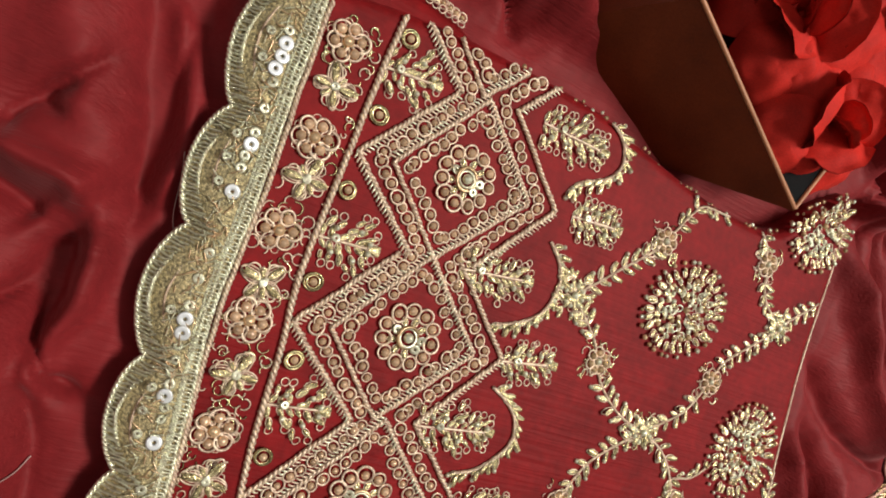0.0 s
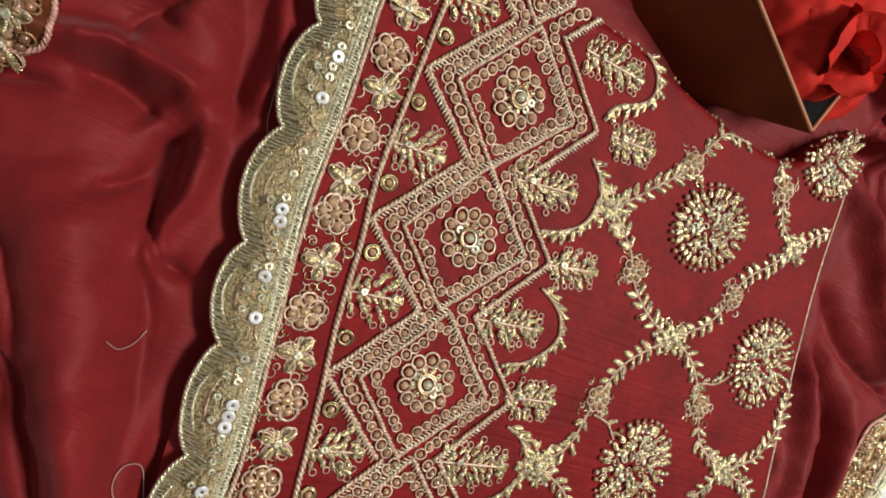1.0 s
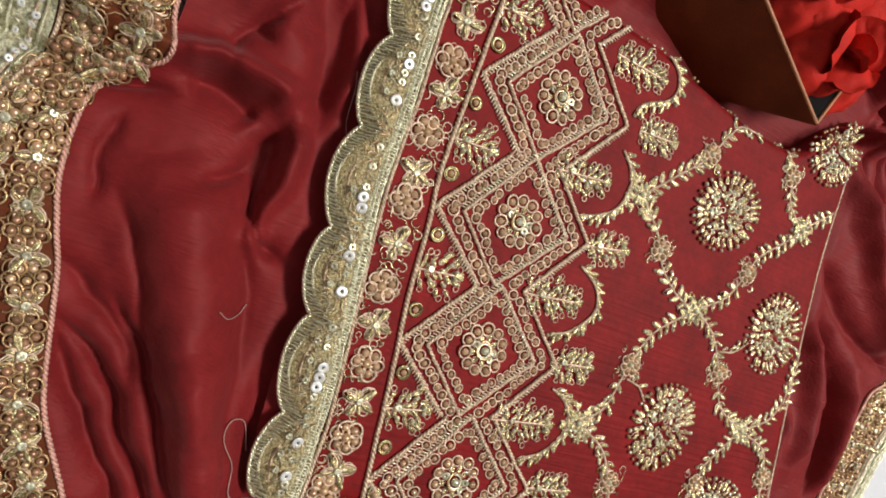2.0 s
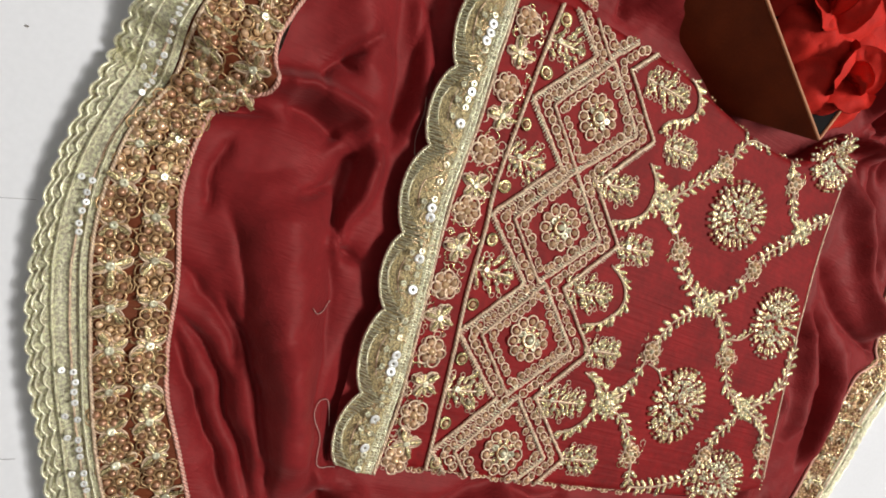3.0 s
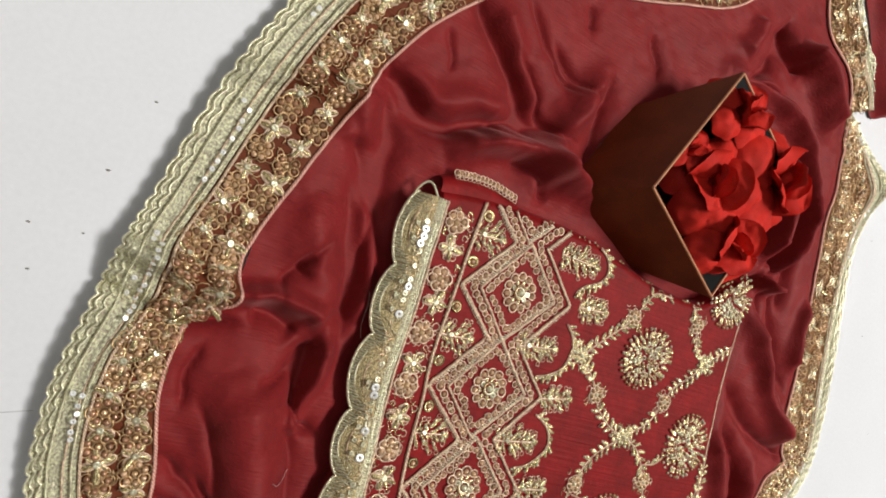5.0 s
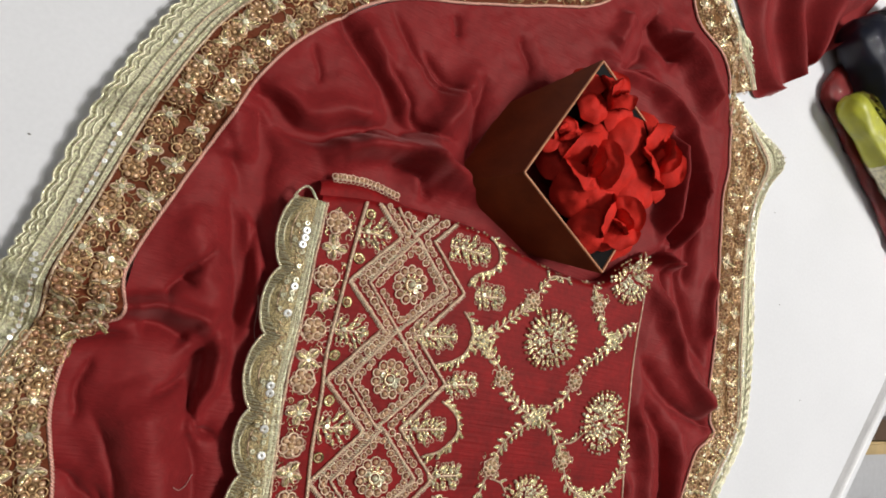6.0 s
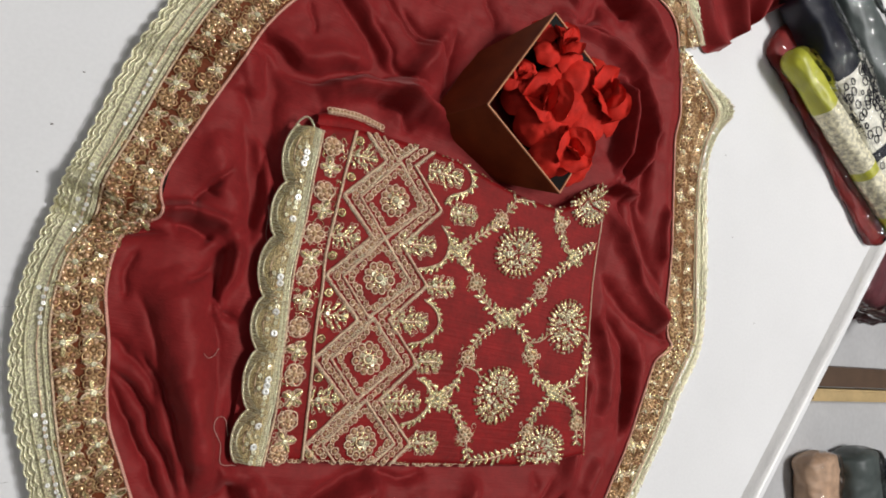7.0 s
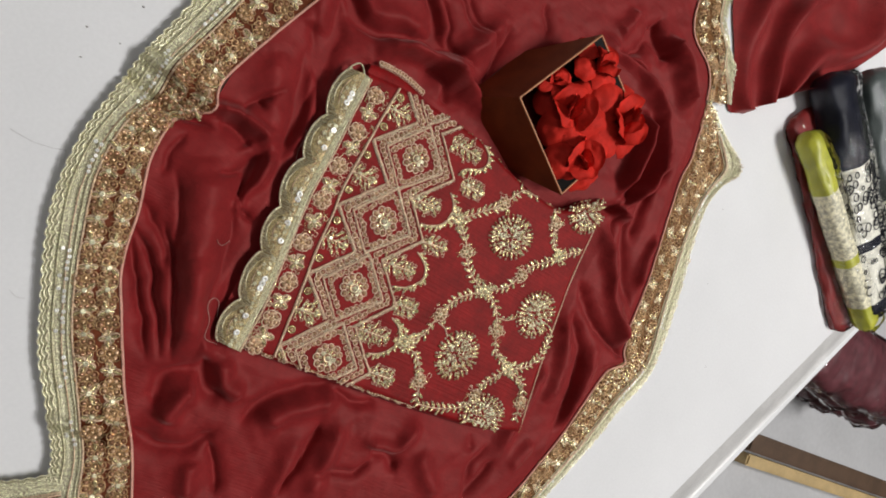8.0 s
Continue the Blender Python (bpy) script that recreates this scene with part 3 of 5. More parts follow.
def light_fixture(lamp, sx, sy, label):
    """An added panel housing, out of view, hung round one of the lamps."""
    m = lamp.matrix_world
    ob = empty("unseen_light_housing", label, "lamp", at=tuple(m.translation))
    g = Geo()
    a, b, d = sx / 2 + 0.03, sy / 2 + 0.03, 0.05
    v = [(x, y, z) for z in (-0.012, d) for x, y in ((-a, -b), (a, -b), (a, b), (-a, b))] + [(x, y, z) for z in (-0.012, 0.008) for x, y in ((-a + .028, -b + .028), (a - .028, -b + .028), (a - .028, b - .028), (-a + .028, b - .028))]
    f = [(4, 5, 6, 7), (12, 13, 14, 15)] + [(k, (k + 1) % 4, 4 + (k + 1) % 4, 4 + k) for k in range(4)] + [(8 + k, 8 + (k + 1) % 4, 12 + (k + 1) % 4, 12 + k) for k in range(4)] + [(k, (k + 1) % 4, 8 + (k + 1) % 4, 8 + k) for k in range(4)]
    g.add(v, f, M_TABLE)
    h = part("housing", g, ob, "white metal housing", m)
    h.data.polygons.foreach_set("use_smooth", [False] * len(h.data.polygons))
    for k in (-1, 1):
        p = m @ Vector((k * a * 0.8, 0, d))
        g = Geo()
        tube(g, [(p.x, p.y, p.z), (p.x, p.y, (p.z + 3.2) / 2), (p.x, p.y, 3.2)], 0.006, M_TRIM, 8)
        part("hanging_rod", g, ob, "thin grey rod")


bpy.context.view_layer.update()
light_fixture(KEY, 1.2, 0.6, "added white housing round the unseen key lamp")
light_fixture(FILL, 1.8, 1.4, "added wide white housing round the unseen fill lamp")


# ---- the spread dupatta ----
dupatta = empty("dupatta", "maroon silk dupatta with gold borders, spread in folds", "dupatta")


def strip_point(a, b, s, u):
    """A place on a band between two edges: s along, u across."""
    i = min(len(a) - 1, max(0, s * (len(a) - 1)))
    k = min(int(i), len(a) - 2)
    p = a[k] + (a[k + 1] - a[k]) * (i - k)
    q = b[k] + (b[k + 1] - b[k]) * (i - k)
    return p + (q - p) * u


def build_silk():
    right = np.vstack([RIGHT_IN, END_IN[::-1]])
    le, ri = spline(LEFT_IN[::20], 460), spline(right[::14], 460)
    nu = 330
    v = []
    for i in range(460):
        for j in range(nu):
            p = le[i] + (ri[i] - le[i]) * (j / (nu - 1))
            v.append((p[0], p[1], relief(p[0], p[1])))
    g = Geo()
    g.add(v, [f[::-1] for f in grid_faces(460, nu)], M_SILK)
    part("silk_field", g, dupatta, "maroon silk with soft sheen and creases")


build_silk()
LACE_AT = 0.63
g = Geo()
sequin(g, 0, 0, 0.0014, 0, M_SEQ, 0.05)
LACE_SEQUIN = g.mesh("lace_sequin")


def on_cloth(x, y, turn, lift=0.0014, size=1.0):
    e = 0.004
    nx, ny = (relief(x - e, y) - relief(x + e, y)) / (2 * e), (relief(x, y - e) - relief(x, y + e)) / (2 * e)
    nrm = Vector((nx, ny, 1)).normalized()
    q = Vector((0, 0, 1)).rotation_difference(nrm)
    return Matrix.Translation((x, y, relief(x, y) + lift)) @ q.to_matrix().to_4x4() @ pose(0, 0, 0, 0, 0, turn) @ Matrix.Scale(size, 4)



def band(name, a, b, n, ground=M_BAND):
    """A brocade band from its piping to its lace edge, with the scalloped lace."""
    g = Geo()
    nu = 14
    v = []
    for i in range(n):
        for j in range(nu):
            p = strip_point(a, b, i / (n - 1), LACE_AT * j / (nu - 1))
            v.append((p[0], p[1], relief(p[0], p[1]) + 0.0012))
    g.add(v, grid_faces(n, nu), ground)
    base = part(name, g, dupatta, "rust silk band dense with gold embroidery")
    g = Geo()
    line = np.array([(*strip_point(a, b, s, -0.005), 0) for s in np.linspace(0, 1, n)])
    line[:, 2] = [relief(x, y) + 0.002 for x, y, _ in line]
    twisted(g, line, 0.0013, M_PIPE)
    part("piping", g, dupatta, "peach cord piping")
    g = Geo()
    length = float(np.sum(np.linalg.norm(np.diff(b, axis=0), axis=1)))
    waves = length / 0.0125
    v, nu = [], 12
    m = n * 2
    for i in range(m):
        s = i / (m - 1)
        for j in range(nu):
            u = j / (nu - 1)
            out = 1 + 0.09 * abs(math.sin(math.pi * s * waves)) * u
            p = strip_point(a, b, s, LACE_AT + (1 - LACE_AT) * u * out)
            v.append((p[0], p[1], max(0.002, relief(p[0], p[1]) * (1 - 0.45 * u) + 0.0016 + 0.0006 * math.sin(j * 2.4))))
    g.add(v, grid_faces(m, nu), M_LACE)
    for u, r, mat in ((LACE_AT, 0.0010, M_CORD), (0.68, 0.0007, M_SILVER), (0.76, 0.0006, M_CORD), (0.86, 0.0007, M_SILVER)):
        q = np.array([(*strip_point(a, b, s, u), 0) for s in np.linspace(0, 1, n)])
        q[:, 2] = [relief(x, y) * (1 - 0.45 * (u - LACE_AT) / (1 - LACE_AT)) + 0.0028 for x, y, _ in q]
        twisted(g, q, r, mat)
    for k, (u0, u1, f) in enumerate(((1.0, 1.033, 1.0), (0.955, 0.99, 1.0), (0.90, 0.935, 1.0), (0.80, 0.83, 2.0))):
        ss = np.linspace(0, 1, int(waves * 12))
        q = []
        for s in ss:
            w = abs(math.sin(math.pi * s * waves * f))
            x, y = strip_point(a, b, s, u0 + (u1 - u0) * w)
            q.append((x, y, max(0.003, relief(x, y) * 0.6 + 0.0032)))
        tube(g, q, 0.0007, M_SILVER, 4)
    if ground == M_GILT:
        for s in np.arange(0.004, 0.996, 0.0032 / length):
            (x0, y0), (x1, y1) = strip_point(a, b, s, 0.985), strip_point(a, b, s + random.uniform(-0.002, 0.002), random.uniform(1.07, 1.15))
            tube(g, [(x0, y0, 0.0042), ((x0 + x1) / 2, (y0 + y1) / 2, 0.0040), (x1, y1, 0.0016)], np.array((0.0007, 0.0009, 0.0003)), M_SILVER if random.random() < 0.6 else M_ANTIQUE, 4)
    edging = part("lace_edging", g, dupatta, "scalloped champagne gold lace edging")
    for k in range(int(length / 0.0058)):
        s = (k + random.uniform(0.3, 0.7)) / int(length / 0.0058)
        x, y = strip_point(a, b, s, LACE_AT + (1 - LACE_AT) * random.choice((0.24, 0.27, 0.48)))
        if ripple(x, y, 26, 5.5) < 0.05:
            continue
        m = on_cloth(x, y, random.uniform(0, 360), 0.0022)
        part("lace_sequin", LACE_SEQUIN, edging, "", m @ pose(0, 0, 0, random.uniform(-14, 14), random.uniform(-14, 14), 0))
    return length, base


def bloom(beads=6, r=0.0019, spread=0.0046, middle=True, mat=None):
    """A round flower of looped beads."""
    g = Geo()
    if middle:
        bead(g, 0, 0, r * 1.15, 0, M_SEED)
    for k in range(beads):
        a = 2 * math.pi * k / beads
        bead_loop(g, spread * math.cos(a), spread * math.sin(a), r, 0, mat)
    for k in range(beads * 3):
        a = 2 * math.pi * k / (beads * 3)
        if k % 3 == 0:
            ring(g, spread * 1.45 * math.cos(a + 0.5), spread * 1.45 * math.sin(a + 0.5), r * 0.7, -0.0003, M_CORD)
    return g


def butterfly(size=0.0085):
    """Four stitched wings with looped edges round a bright knot, and two thin feelers."""
    g = Geo()
    for a, q in ((0.62, 1.0), (2.52, 1.0), (3.85, 0.85), (5.57, 0.85), (1.57, 0.55), (4.71, 0.6)):
        leaf(g, 0.0012 * math.cos(a), 0.0012 * math.sin(a), a, size * q, 0.0004, None, 0.75, 0.3)
        pts = [(size * q * 0.62 * (1 + math.cos(t)), size * q * 0.36 * math.sin(t)) for t in np.linspace(0, 2 * math.pi, 16, endpoint=False)]
        v = turned(np.array([(x, y, 0.0006) for x, y in pts]), a)
        tube(g, v, 0.00038, M_CORD, 4, True)
    leaf(g, -0.001, -0.001, 0.8, size * 0.45, 0.0014, M_SILVER, 1.2)
    sequin(g, 0, 0, 0.0015, 0.0014, M_SILVER)
    return g


def rosette(mat):
    """A band flower: a ring of beads in looped thread round a middle bead, with scrolls outside."""
    g = Geo()
    bead(g, 0, 0, 0.0015, 0, M_SEED)
    ring(g, 0, 0, 0.0021, 0, M_ANTIQUE)
    for k in range(7):
        a = 2 * math.pi * k / 7
        bead(g, 0.0045 * math.cos(a), 0.0045 * math.sin(a), 0.0016, 0, mat)
        ring(g, 0.0048 * math.cos(a), 0.0048 * math.sin(a), 0.0024, 0, M_ANTIQUE)
    return g


BLOOMS = [rosette(mat).mesh("band_flower") for mat in (M_BRONZE, M_PEARL, M_BRONZE)]
FLIES = [butterfly(s).mesh("band_leaves") for s in (0.0056, 0.0064)]


def embroider(a, b, made, pitch, us, tendrils):
    """Flowers and leaf sprigs by turns in the rows of a band."""
    length, base = made
    g = Geo()
    for r, u in enumerate(us):
        n = int(length / pitch)
        for k in range(n):
            s = (k + 0.5 + 0.5 * (r % 2)) / n
            if s > 0.995:
                continue
            x, y = strip_point(a, b, s, u * LACE_AT)
            x2, y2 = strip_point(a, b, min(1, s + 0.5 / n), u * LACE_AT)
            part("band_flower", random.choice(BLOOMS), base, "", on_cloth(x, y, random.uniform(0, 360), 0.0014, random.uniform(1.12, 1.3)))
            part("band_leaves", random.choice(FLIES), base, "", on_cloth(x2, y2, random.uniform(0, 360), 0.0014, random.uniform(1.05, 1.3)))
    for k in range(int(length * tendrils)):
        s = random.random()
        u = random.uniform(0.06, 0.95)
        x, y = strip_point(a, b, s, u * LACE_AT)
        t, rad = random.uniform(0, 6.28), random.uniform(0.002, 0.005)
        q = [(x + rad * math.cos(t + w), y + rad * math.sin(t + w)) for w in np.linspace(0, random.uniform(2, 5), 9)]
        tube(g, [(px, py, relief(px, py) + 0.0019) for px, py in q], 0.0004, M_ANTIQUE, 4)
        if k % 3 == 0:
            bead(g, x, y, random.uniform(0.0006, 0.0011), relief(x, y) + 0.0012, M_SEED)
    tagged(part("scrollwork", g, base, "fine gold tendrils and seed beads"), kind="stuff")


for nm, a, b, n, pitch, us, td in (("left_band", LEFT_IN, LEFT_OUT, 420, 0.024, (0.27, 0.75), 600), ("side_band", RIGHT_IN, RIGHT_OUT, 300, 0.024, (0.28, 0.74), 1300), ("end_band", END_IN, END_OUT, 90, 0.024, (0.28, 0.74), 1300)):
    LACE_AT = 0.63 if nm == "left_band" else 0.72
    embroider(a, b, band("brocade_band", a, b, n, M_BAND if nm == "left_band" else M_GILT), pitch, us, td)
band("brocade_band", spline([(-.125, -.362), (-.17, -.385), (-.24, -.40)], 60), spline([(-.148, -.316), (-.19, -.336), (-.26, -.352)], 60), 60)



# ---- the folded kameez ----
kameez = empty("kameez", "red silk kameez with beaded gold embroidery, folded on the dupatta", "kameez", at=(0, 0, 0.006))
TOP = spline([(-.080, .119), (-.046, .125), (0, .127), (.053, .126), (.089, .119), (.14, .111), (.182, .113), (.205, .135), (.232, .152)], 160)
BOTTOM = spline([(-.080, -.164), (-.003, -.161), (.077, -.157), (.15, -.152), (.21, -.146), (.262, -.132)], 160)
SIDE = spline([(.262, -.132), (.254, -.08), (.247, -.027), (.239, .05), (.239, .117), (.232, .152)], 80)


def sheet_z(x, y):
    """The height of the folded dress's upper side."""
    z = 0.0262 + 0.0009 * ripple(x, y, 14, 1.3)
    return z


def build_kameez():
    nu, nv = 150, 140
    top, bot = even(TOP, 0.0022), even(BOTTOM, 0.0022)
    top = np.array([top[int(i * (len(top) - 1) / (nu - 1))] for i in range(nu)])
    bot = np.array([bot[int(i * (len(bot) - 1) / (nu - 1))] for i in range(nu)])
    v = []
    for i in range(nu):
        for j in range(nv):
            u, w = i / (nu - 1), j / (nv - 1)
            p = bot[i] + (top[i] - bot[i]) * w
            bulge = np.interp(p[1], SIDE[:, 1], SIDE[:, 0]) - (bot[-1][0] + (top[-1][0] - bot[-1][0]) * w)
            x = p[0] + bulge * u ** 4
            edge = min((1 - u) * 0.33, w * 0.28, (1 - w) * 0.28)
            drop = 0.006 * max(0, 1 - edge / 0.006) ** 2
            v.append((x, p[1], sheet_z(x, p[1]) - drop))
    g = Geo()
    g.add(v, grid_faces(nu, nv), M_PANEL)
    # the rim of the fold, down to the cloth below
    loop = [(i, 0) for i in range(nu)] + [(nu - 1, j) for j in range(1, nv)] + [(i, nv - 1) for i in range(nu - 2, -1, -1)] + [(0, j) for j in range(nv - 2, 0, -1)]
    w, n = [], len(loop)
    for k in range(4):
        for i, j in loop:
            x, y, z = v[i * nv + j]
            out = 0.0025 * math.sin(math.pi * k / 3)
            cx, cy = x - 0.08, y + 0.02
            ln = math.hypot(cx, cy)
            w.append((x + out * cx / ln, y + out * cy / ln, z + (0.004 - z) * k / 3))
    g.add(w, [f[::-1] for f in grid_faces(4, n, True)], M_PANEL)
    part("folded_body", g, kameez, "dark red raw silk with a fine slub")
    # the under layer that peeps out beside the lace
    g = Geo()
    v = []
    for i in range(60):
        y = -0.168 + 0.28 * i / 59
        for j in range(8):
            u = j / 7
            x = -0.066 - u * (0.026 + 0.006 * ripple(0, y, 25, 4.0) + 0.008 * max(0, -(y + 0.02) * 6) * math.sin(math.pi * min(1, (y + 0.168) / 0.15)))
            v.append((x, y, 0.0165 - 0.0015 * u + 0.0012 * math.sin(y * 260 + 3 * u)))
    g.add(v, [f[::-1] for f in grid_faces(60, 8)], M_SILK)
    part("under_layer", g, kameez, "maroon lining of the fold below")


build_kameez()
LACE_CUSPS = (-.166, -.125, -.077, -.034, .016, .062, .112)
LACE_IN = spline([(-.0705, -.170), (-.0695, -.125), (-.0715, -.088), (-.0745, -.053), (-.0775, -.022), (-.0785, .0), (-.0780, .035), (-.0785, .065), (-.0790, .115)], 80)


def lace_in(y):
    """Where the lace is sewn to the silk."""
    return float(np.interp(y, LACE_IN[:, 1], LACE_IN[:, 0]))


def clear(x, y, gap=0.003):
    """Whether a stitch lies on the folded face."""
    return np.interp(x, BOTTOM[:, 0], BOTTOM[:, 1]) + gap < y < np.interp(x, TOP[:, 0], TOP[:, 1]) - gap and x < np.interp(y, SIDE[:, 1], SIDE[:, 0]) - 0.002


def hem_lace():
    """The scalloped net lace with sequins at the hem."""
    g = Geo()
    outline, n, nu = [], 230, 14
    v = []
    for i in range(n):
        y = -0.166 + 0.278 * i / (n - 1)
        k = max(0, min(5, sum(y >= c for c in LACE_CUSPS) - 1))
        t = min(1, max(0, (y - LACE_CUSPS[k]) / (LACE_CUSPS[k + 1] - LACE_CUSPS[k])))
        w = 0.0168 + 0.0088 * math.sin(math.pi * t) ** 0.55
        outline.append((y, w, 0.45 + 0.55 * math.sin(math.pi * t) ** 0.5))
        for j in range(nu):
            u = j / (nu - 1)
            v.append((lace_in(y) - w * u, y, sheet_z(lace_in(y), y) + 0.001 + 0.0016 * math.sin(math.pi * min(1, u * 1.15)) - 0.006 * u ** 3))
    g.add(v, [f[::-1] for f in grid_faces(n, nu)], M_NET)
    part("lace_net", g, kameez, "olive gold metallic net")
    g = Geo()

    def up(y, u):
        return sheet_z(lace_in(y), y) + 0.0016 + 0.0016 * math.sin(math.pi * min(1, u * 1.15)) - 0.006 * u ** 3

    # the padded rim of each scallop: outer cord, inner cord and a fine line inside them
    for u, r, mat in ((1.0, 0.0011, M_SILVER), (0.86, 0.0008, M_SILVER), (0.70, 0.0005, M_CORD)):
        twisted(g, [(lace_in(y) - w * u * (1 if u > 0.9 else bow), y, up(y, u)) for y, w, bow in outline], r, mat)
    for dx, r, mat in ((0.0003, 0.0010, M_SILVER), (-0.0022, 0.0008, M_SILVER), (-0.0044, 0.0007, M_LACE), (0.0024, 0.0011, M_CORD)):
        twisted(g, [(lace_in(y) + dx + 0.0008 * ripple(0, y, 60, dx * 990), y, sheet_z(0, y) + 0.0018) for y, w, bow in outline], r, mat)
    ys = [o[0] for o in outline]
    for y in np.arange(-0.165, 0.111, 0.0015):
        w, bow = np.interp(y, ys, [o[1] for o in outline]), np.interp(y, ys, [o[2] for o in outline])
        lo = 0.86 * bow
        tube(g, [(lace_in(y) - w * (lo + (1.03 - lo) * q), y + 0.0006 * random.uniform(-1, 1), up(y, lo + (1.03 - lo) * q) + 0.0004) for q in (0, 0.35, 0.7, 1)], 0.00045, M_SILVER if random.random() < 0.7 else M_LACE, 4)
        tube(g, [(lace_in(y) - 0.0046 + 0.005 * q, y + 0.0005 * random.uniform(-1, 1), sheet_z(0, y) + 0.0021 + 0.0004 * math.sin(math.pi * q)) for q in (0, 0.5, 1)], 0.00035, M_SILVER, 4)
    # fine netting threads
    for k in range(420):
        y = random.uniform(-0.16, 0.108)
        w = np.interp(y, ys, [o[1] for o in outline])
        u = random.uniform(0.22, 0.62)
        a, ln = random.uniform(0, 3.14), random.uniform(0.001, 0.0026)
        tube(g, [(lace_in(y) - w * u + q * ln * math.cos(a), y + q * ln * math.sin(a), up(y, u) + 0.0001) for q in (-1, 0, 1)], 0.00025, M_LACE if k % 2 else M_SEED, 4)
    part("lace_stitching", g, kameez, "silvery gold cords and stitches of the lace")
    kinds = []
    for r, mat in ((0.0015, M_LACE), (0.0025, M_SEQ), (0.0018, M_SILVER)):
        g = Geo()
        sequin(g, 0, 0, r, 0, mat, 0.05)
        kinds.append(g.mesh("lace_sequin"))
    for k in range(6):
        c0, c1 = LACE_CUSPS[k], LACE_CUSPS[k + 1]
        bright = random.choice(((3, 4, 5), (2, 3), (4, 5, 6), (3, 7)))
        for i in range(10):
            if i not in bright and random.random() < 0.35:
                continue
            t = (i + 0.5) / 10
            y = c0 + (c1 - c0) * t
            w = 0.0168 + 0.0088 * math.sin(math.pi * t) ** 0.55
            tilt = random.uniform(-10, 10), random.uniform(-14, 10)
            kind = kinds[1] if i in bright else kinds[random.choice((0, 2))]
            part("lace_sequin", kind, kameez, "", pose(lace_in(y) - 0.0078 - 0.0012 * random.random(), y, sheet_z(lace_in(y), y) + 0.0022, *tilt))
            if 1 < i < 9 and i % 2:
                part("lace_sequin", kinds[0], kameez, "", pose(lace_in(y) - w * 0.58, y + 0.002, sheet_z(lace_in(y), y) + 0.0026, tilt[1], tilt[0]))


hem_lace()


def fir(length, width, pairs, size, sharp=1.0):
    """A leafy palm along x: fat stitched leaves in pairs off a short stem, widest near its middle."""
    g = Geo()
    tube(g, [(length * t, 0, 0.0008) for t in (0, 0.4, 0.8)], 0.0006, M_CORD, 4)
    for k in range(pairs):
        t = (k + 0.15) / pairs
        reach = width * math.sin(math.pi * (0.22 + 0.70 * t)) ** 0.8
        for q in (1, -1):
            a = q * (1.25 - 0.75 * t * sharp) + random.uniform(-0.15, 0.15)
            x = length * t * 0.85
            m = max(1, int(reach / (size * 0.95)))
            for i in range(m):
                d = i * size * 1.02 + 0.0008
                leaf(g, x + d * math.cos(a), d * math.sin(a), a + random.uniform(-0.5, 0.5), size * random.uniform(0.75, 1.2), 0.0003 + 0.0006 * (i % 2), M_ZARI, 0.9, 0.22)
            e = m * size * 1.02 + 0.0016
            ring(g, x + e * math.cos(a), e * math.sin(a), 0.0015, 0.0002, M_CORD)
            if k % 2:
                bead(g, x + 0.5 * e * math.cos(a), 0.5 * e * math.sin(a), 0.0012, 0.0016, M_SILVER)
    for a in (-0.3, 0.3, 0):
        leaf(g, length * 0.82, 0, a, size * 1.1, 0.0008, M_ZARI, 0.9, 0.15)
    sequin(g, length * 0.25, 0.001, 0.0015, 0.0022, M_SILVER)
    return g


LANE_FLOWERS = ((-.066, .101), (-.0655, .062), (-.066, .0245), (-.065, -.011), (-.063, -.054), (-.0575, -.092), (-.0558, -.129), (-.0578, -.1560))
for x, y in LANE_FLOWERS:
    part("hem_flower", bloom(6, 0.0021, 0.0052).mesh("hem_flower"), kameez, "", pose(x, y, sheet_z(x, y), 0, 0, random.uniform(0, 60)))
for x, y in ((-.065, .083), (-.063, .046), (-.065, .004), (-.0625, -.032), (-.0595, -.073), (-.055, -.111), (-.0545, -.146)):
    g = butterfly(0.0078)
    for a in (0.9, 2.2, 4.0, 5.2):
        ring(g, 0.006 * math.cos(a), 0.006 * math.sin(a), 0.0022)
    part("hem_leaves", g, kameez, "", pose(x, y, sheet_z(x, y), 0, 0, random.uniform(-40, 40)))
CORD_LINE = spline([(-.0365, -.159), (-.0395, -.131), (-.0425, -.097), (-.0478, -.053), (-.0500, -.018), (-.0528, .011), (-.0518, .051), (-.0500, .095), (-.0480, .121)], 110)
g = Geo()
twisted(g, [(x, y, sheet_z(x, y) + 0.001) for x, y in CORD_LINE], 0.0014, M_CORD)
part("long_cord", g, kameez, "rose gold twisted cord")
for x, y in ((-.0435, .113), (-.045, .080), (-.0465, .048), (-.047, .010), (-.0435, -.021), (-.042, -.060), (-.0372, -.0918), (-.034, -.130), (-.0315, -.154)):
    g = Geo()
    bead(g, 0, 0, 0.0017, 0.0004, M_PEARL)
    ring(g, 0, 0, 0.0027, 0.0002, M_ZARI)
    ring(g, 0, 0, 0.0035, 0, M_ZARI)
    part("sequin", g, kameez, "", pose(x, y, sheet_z(0, y)))

# one diamond: corners of its outer frame and of the field inside, from its middle
D_STEP = np.array((0.0045, -0.0706))
D_LO, D_LI, D_JU, D_UI, D_UO, D_RI, D_RO, D_LL = [np.array(p) for p in ((-.0475, -.0065), (-.0330, -.0050), (-.0160, .0320), (-.0015, .0358), (.0120, .0368), (.0330, .0015), (.0470, .0030), (-.0020, -.0362))]


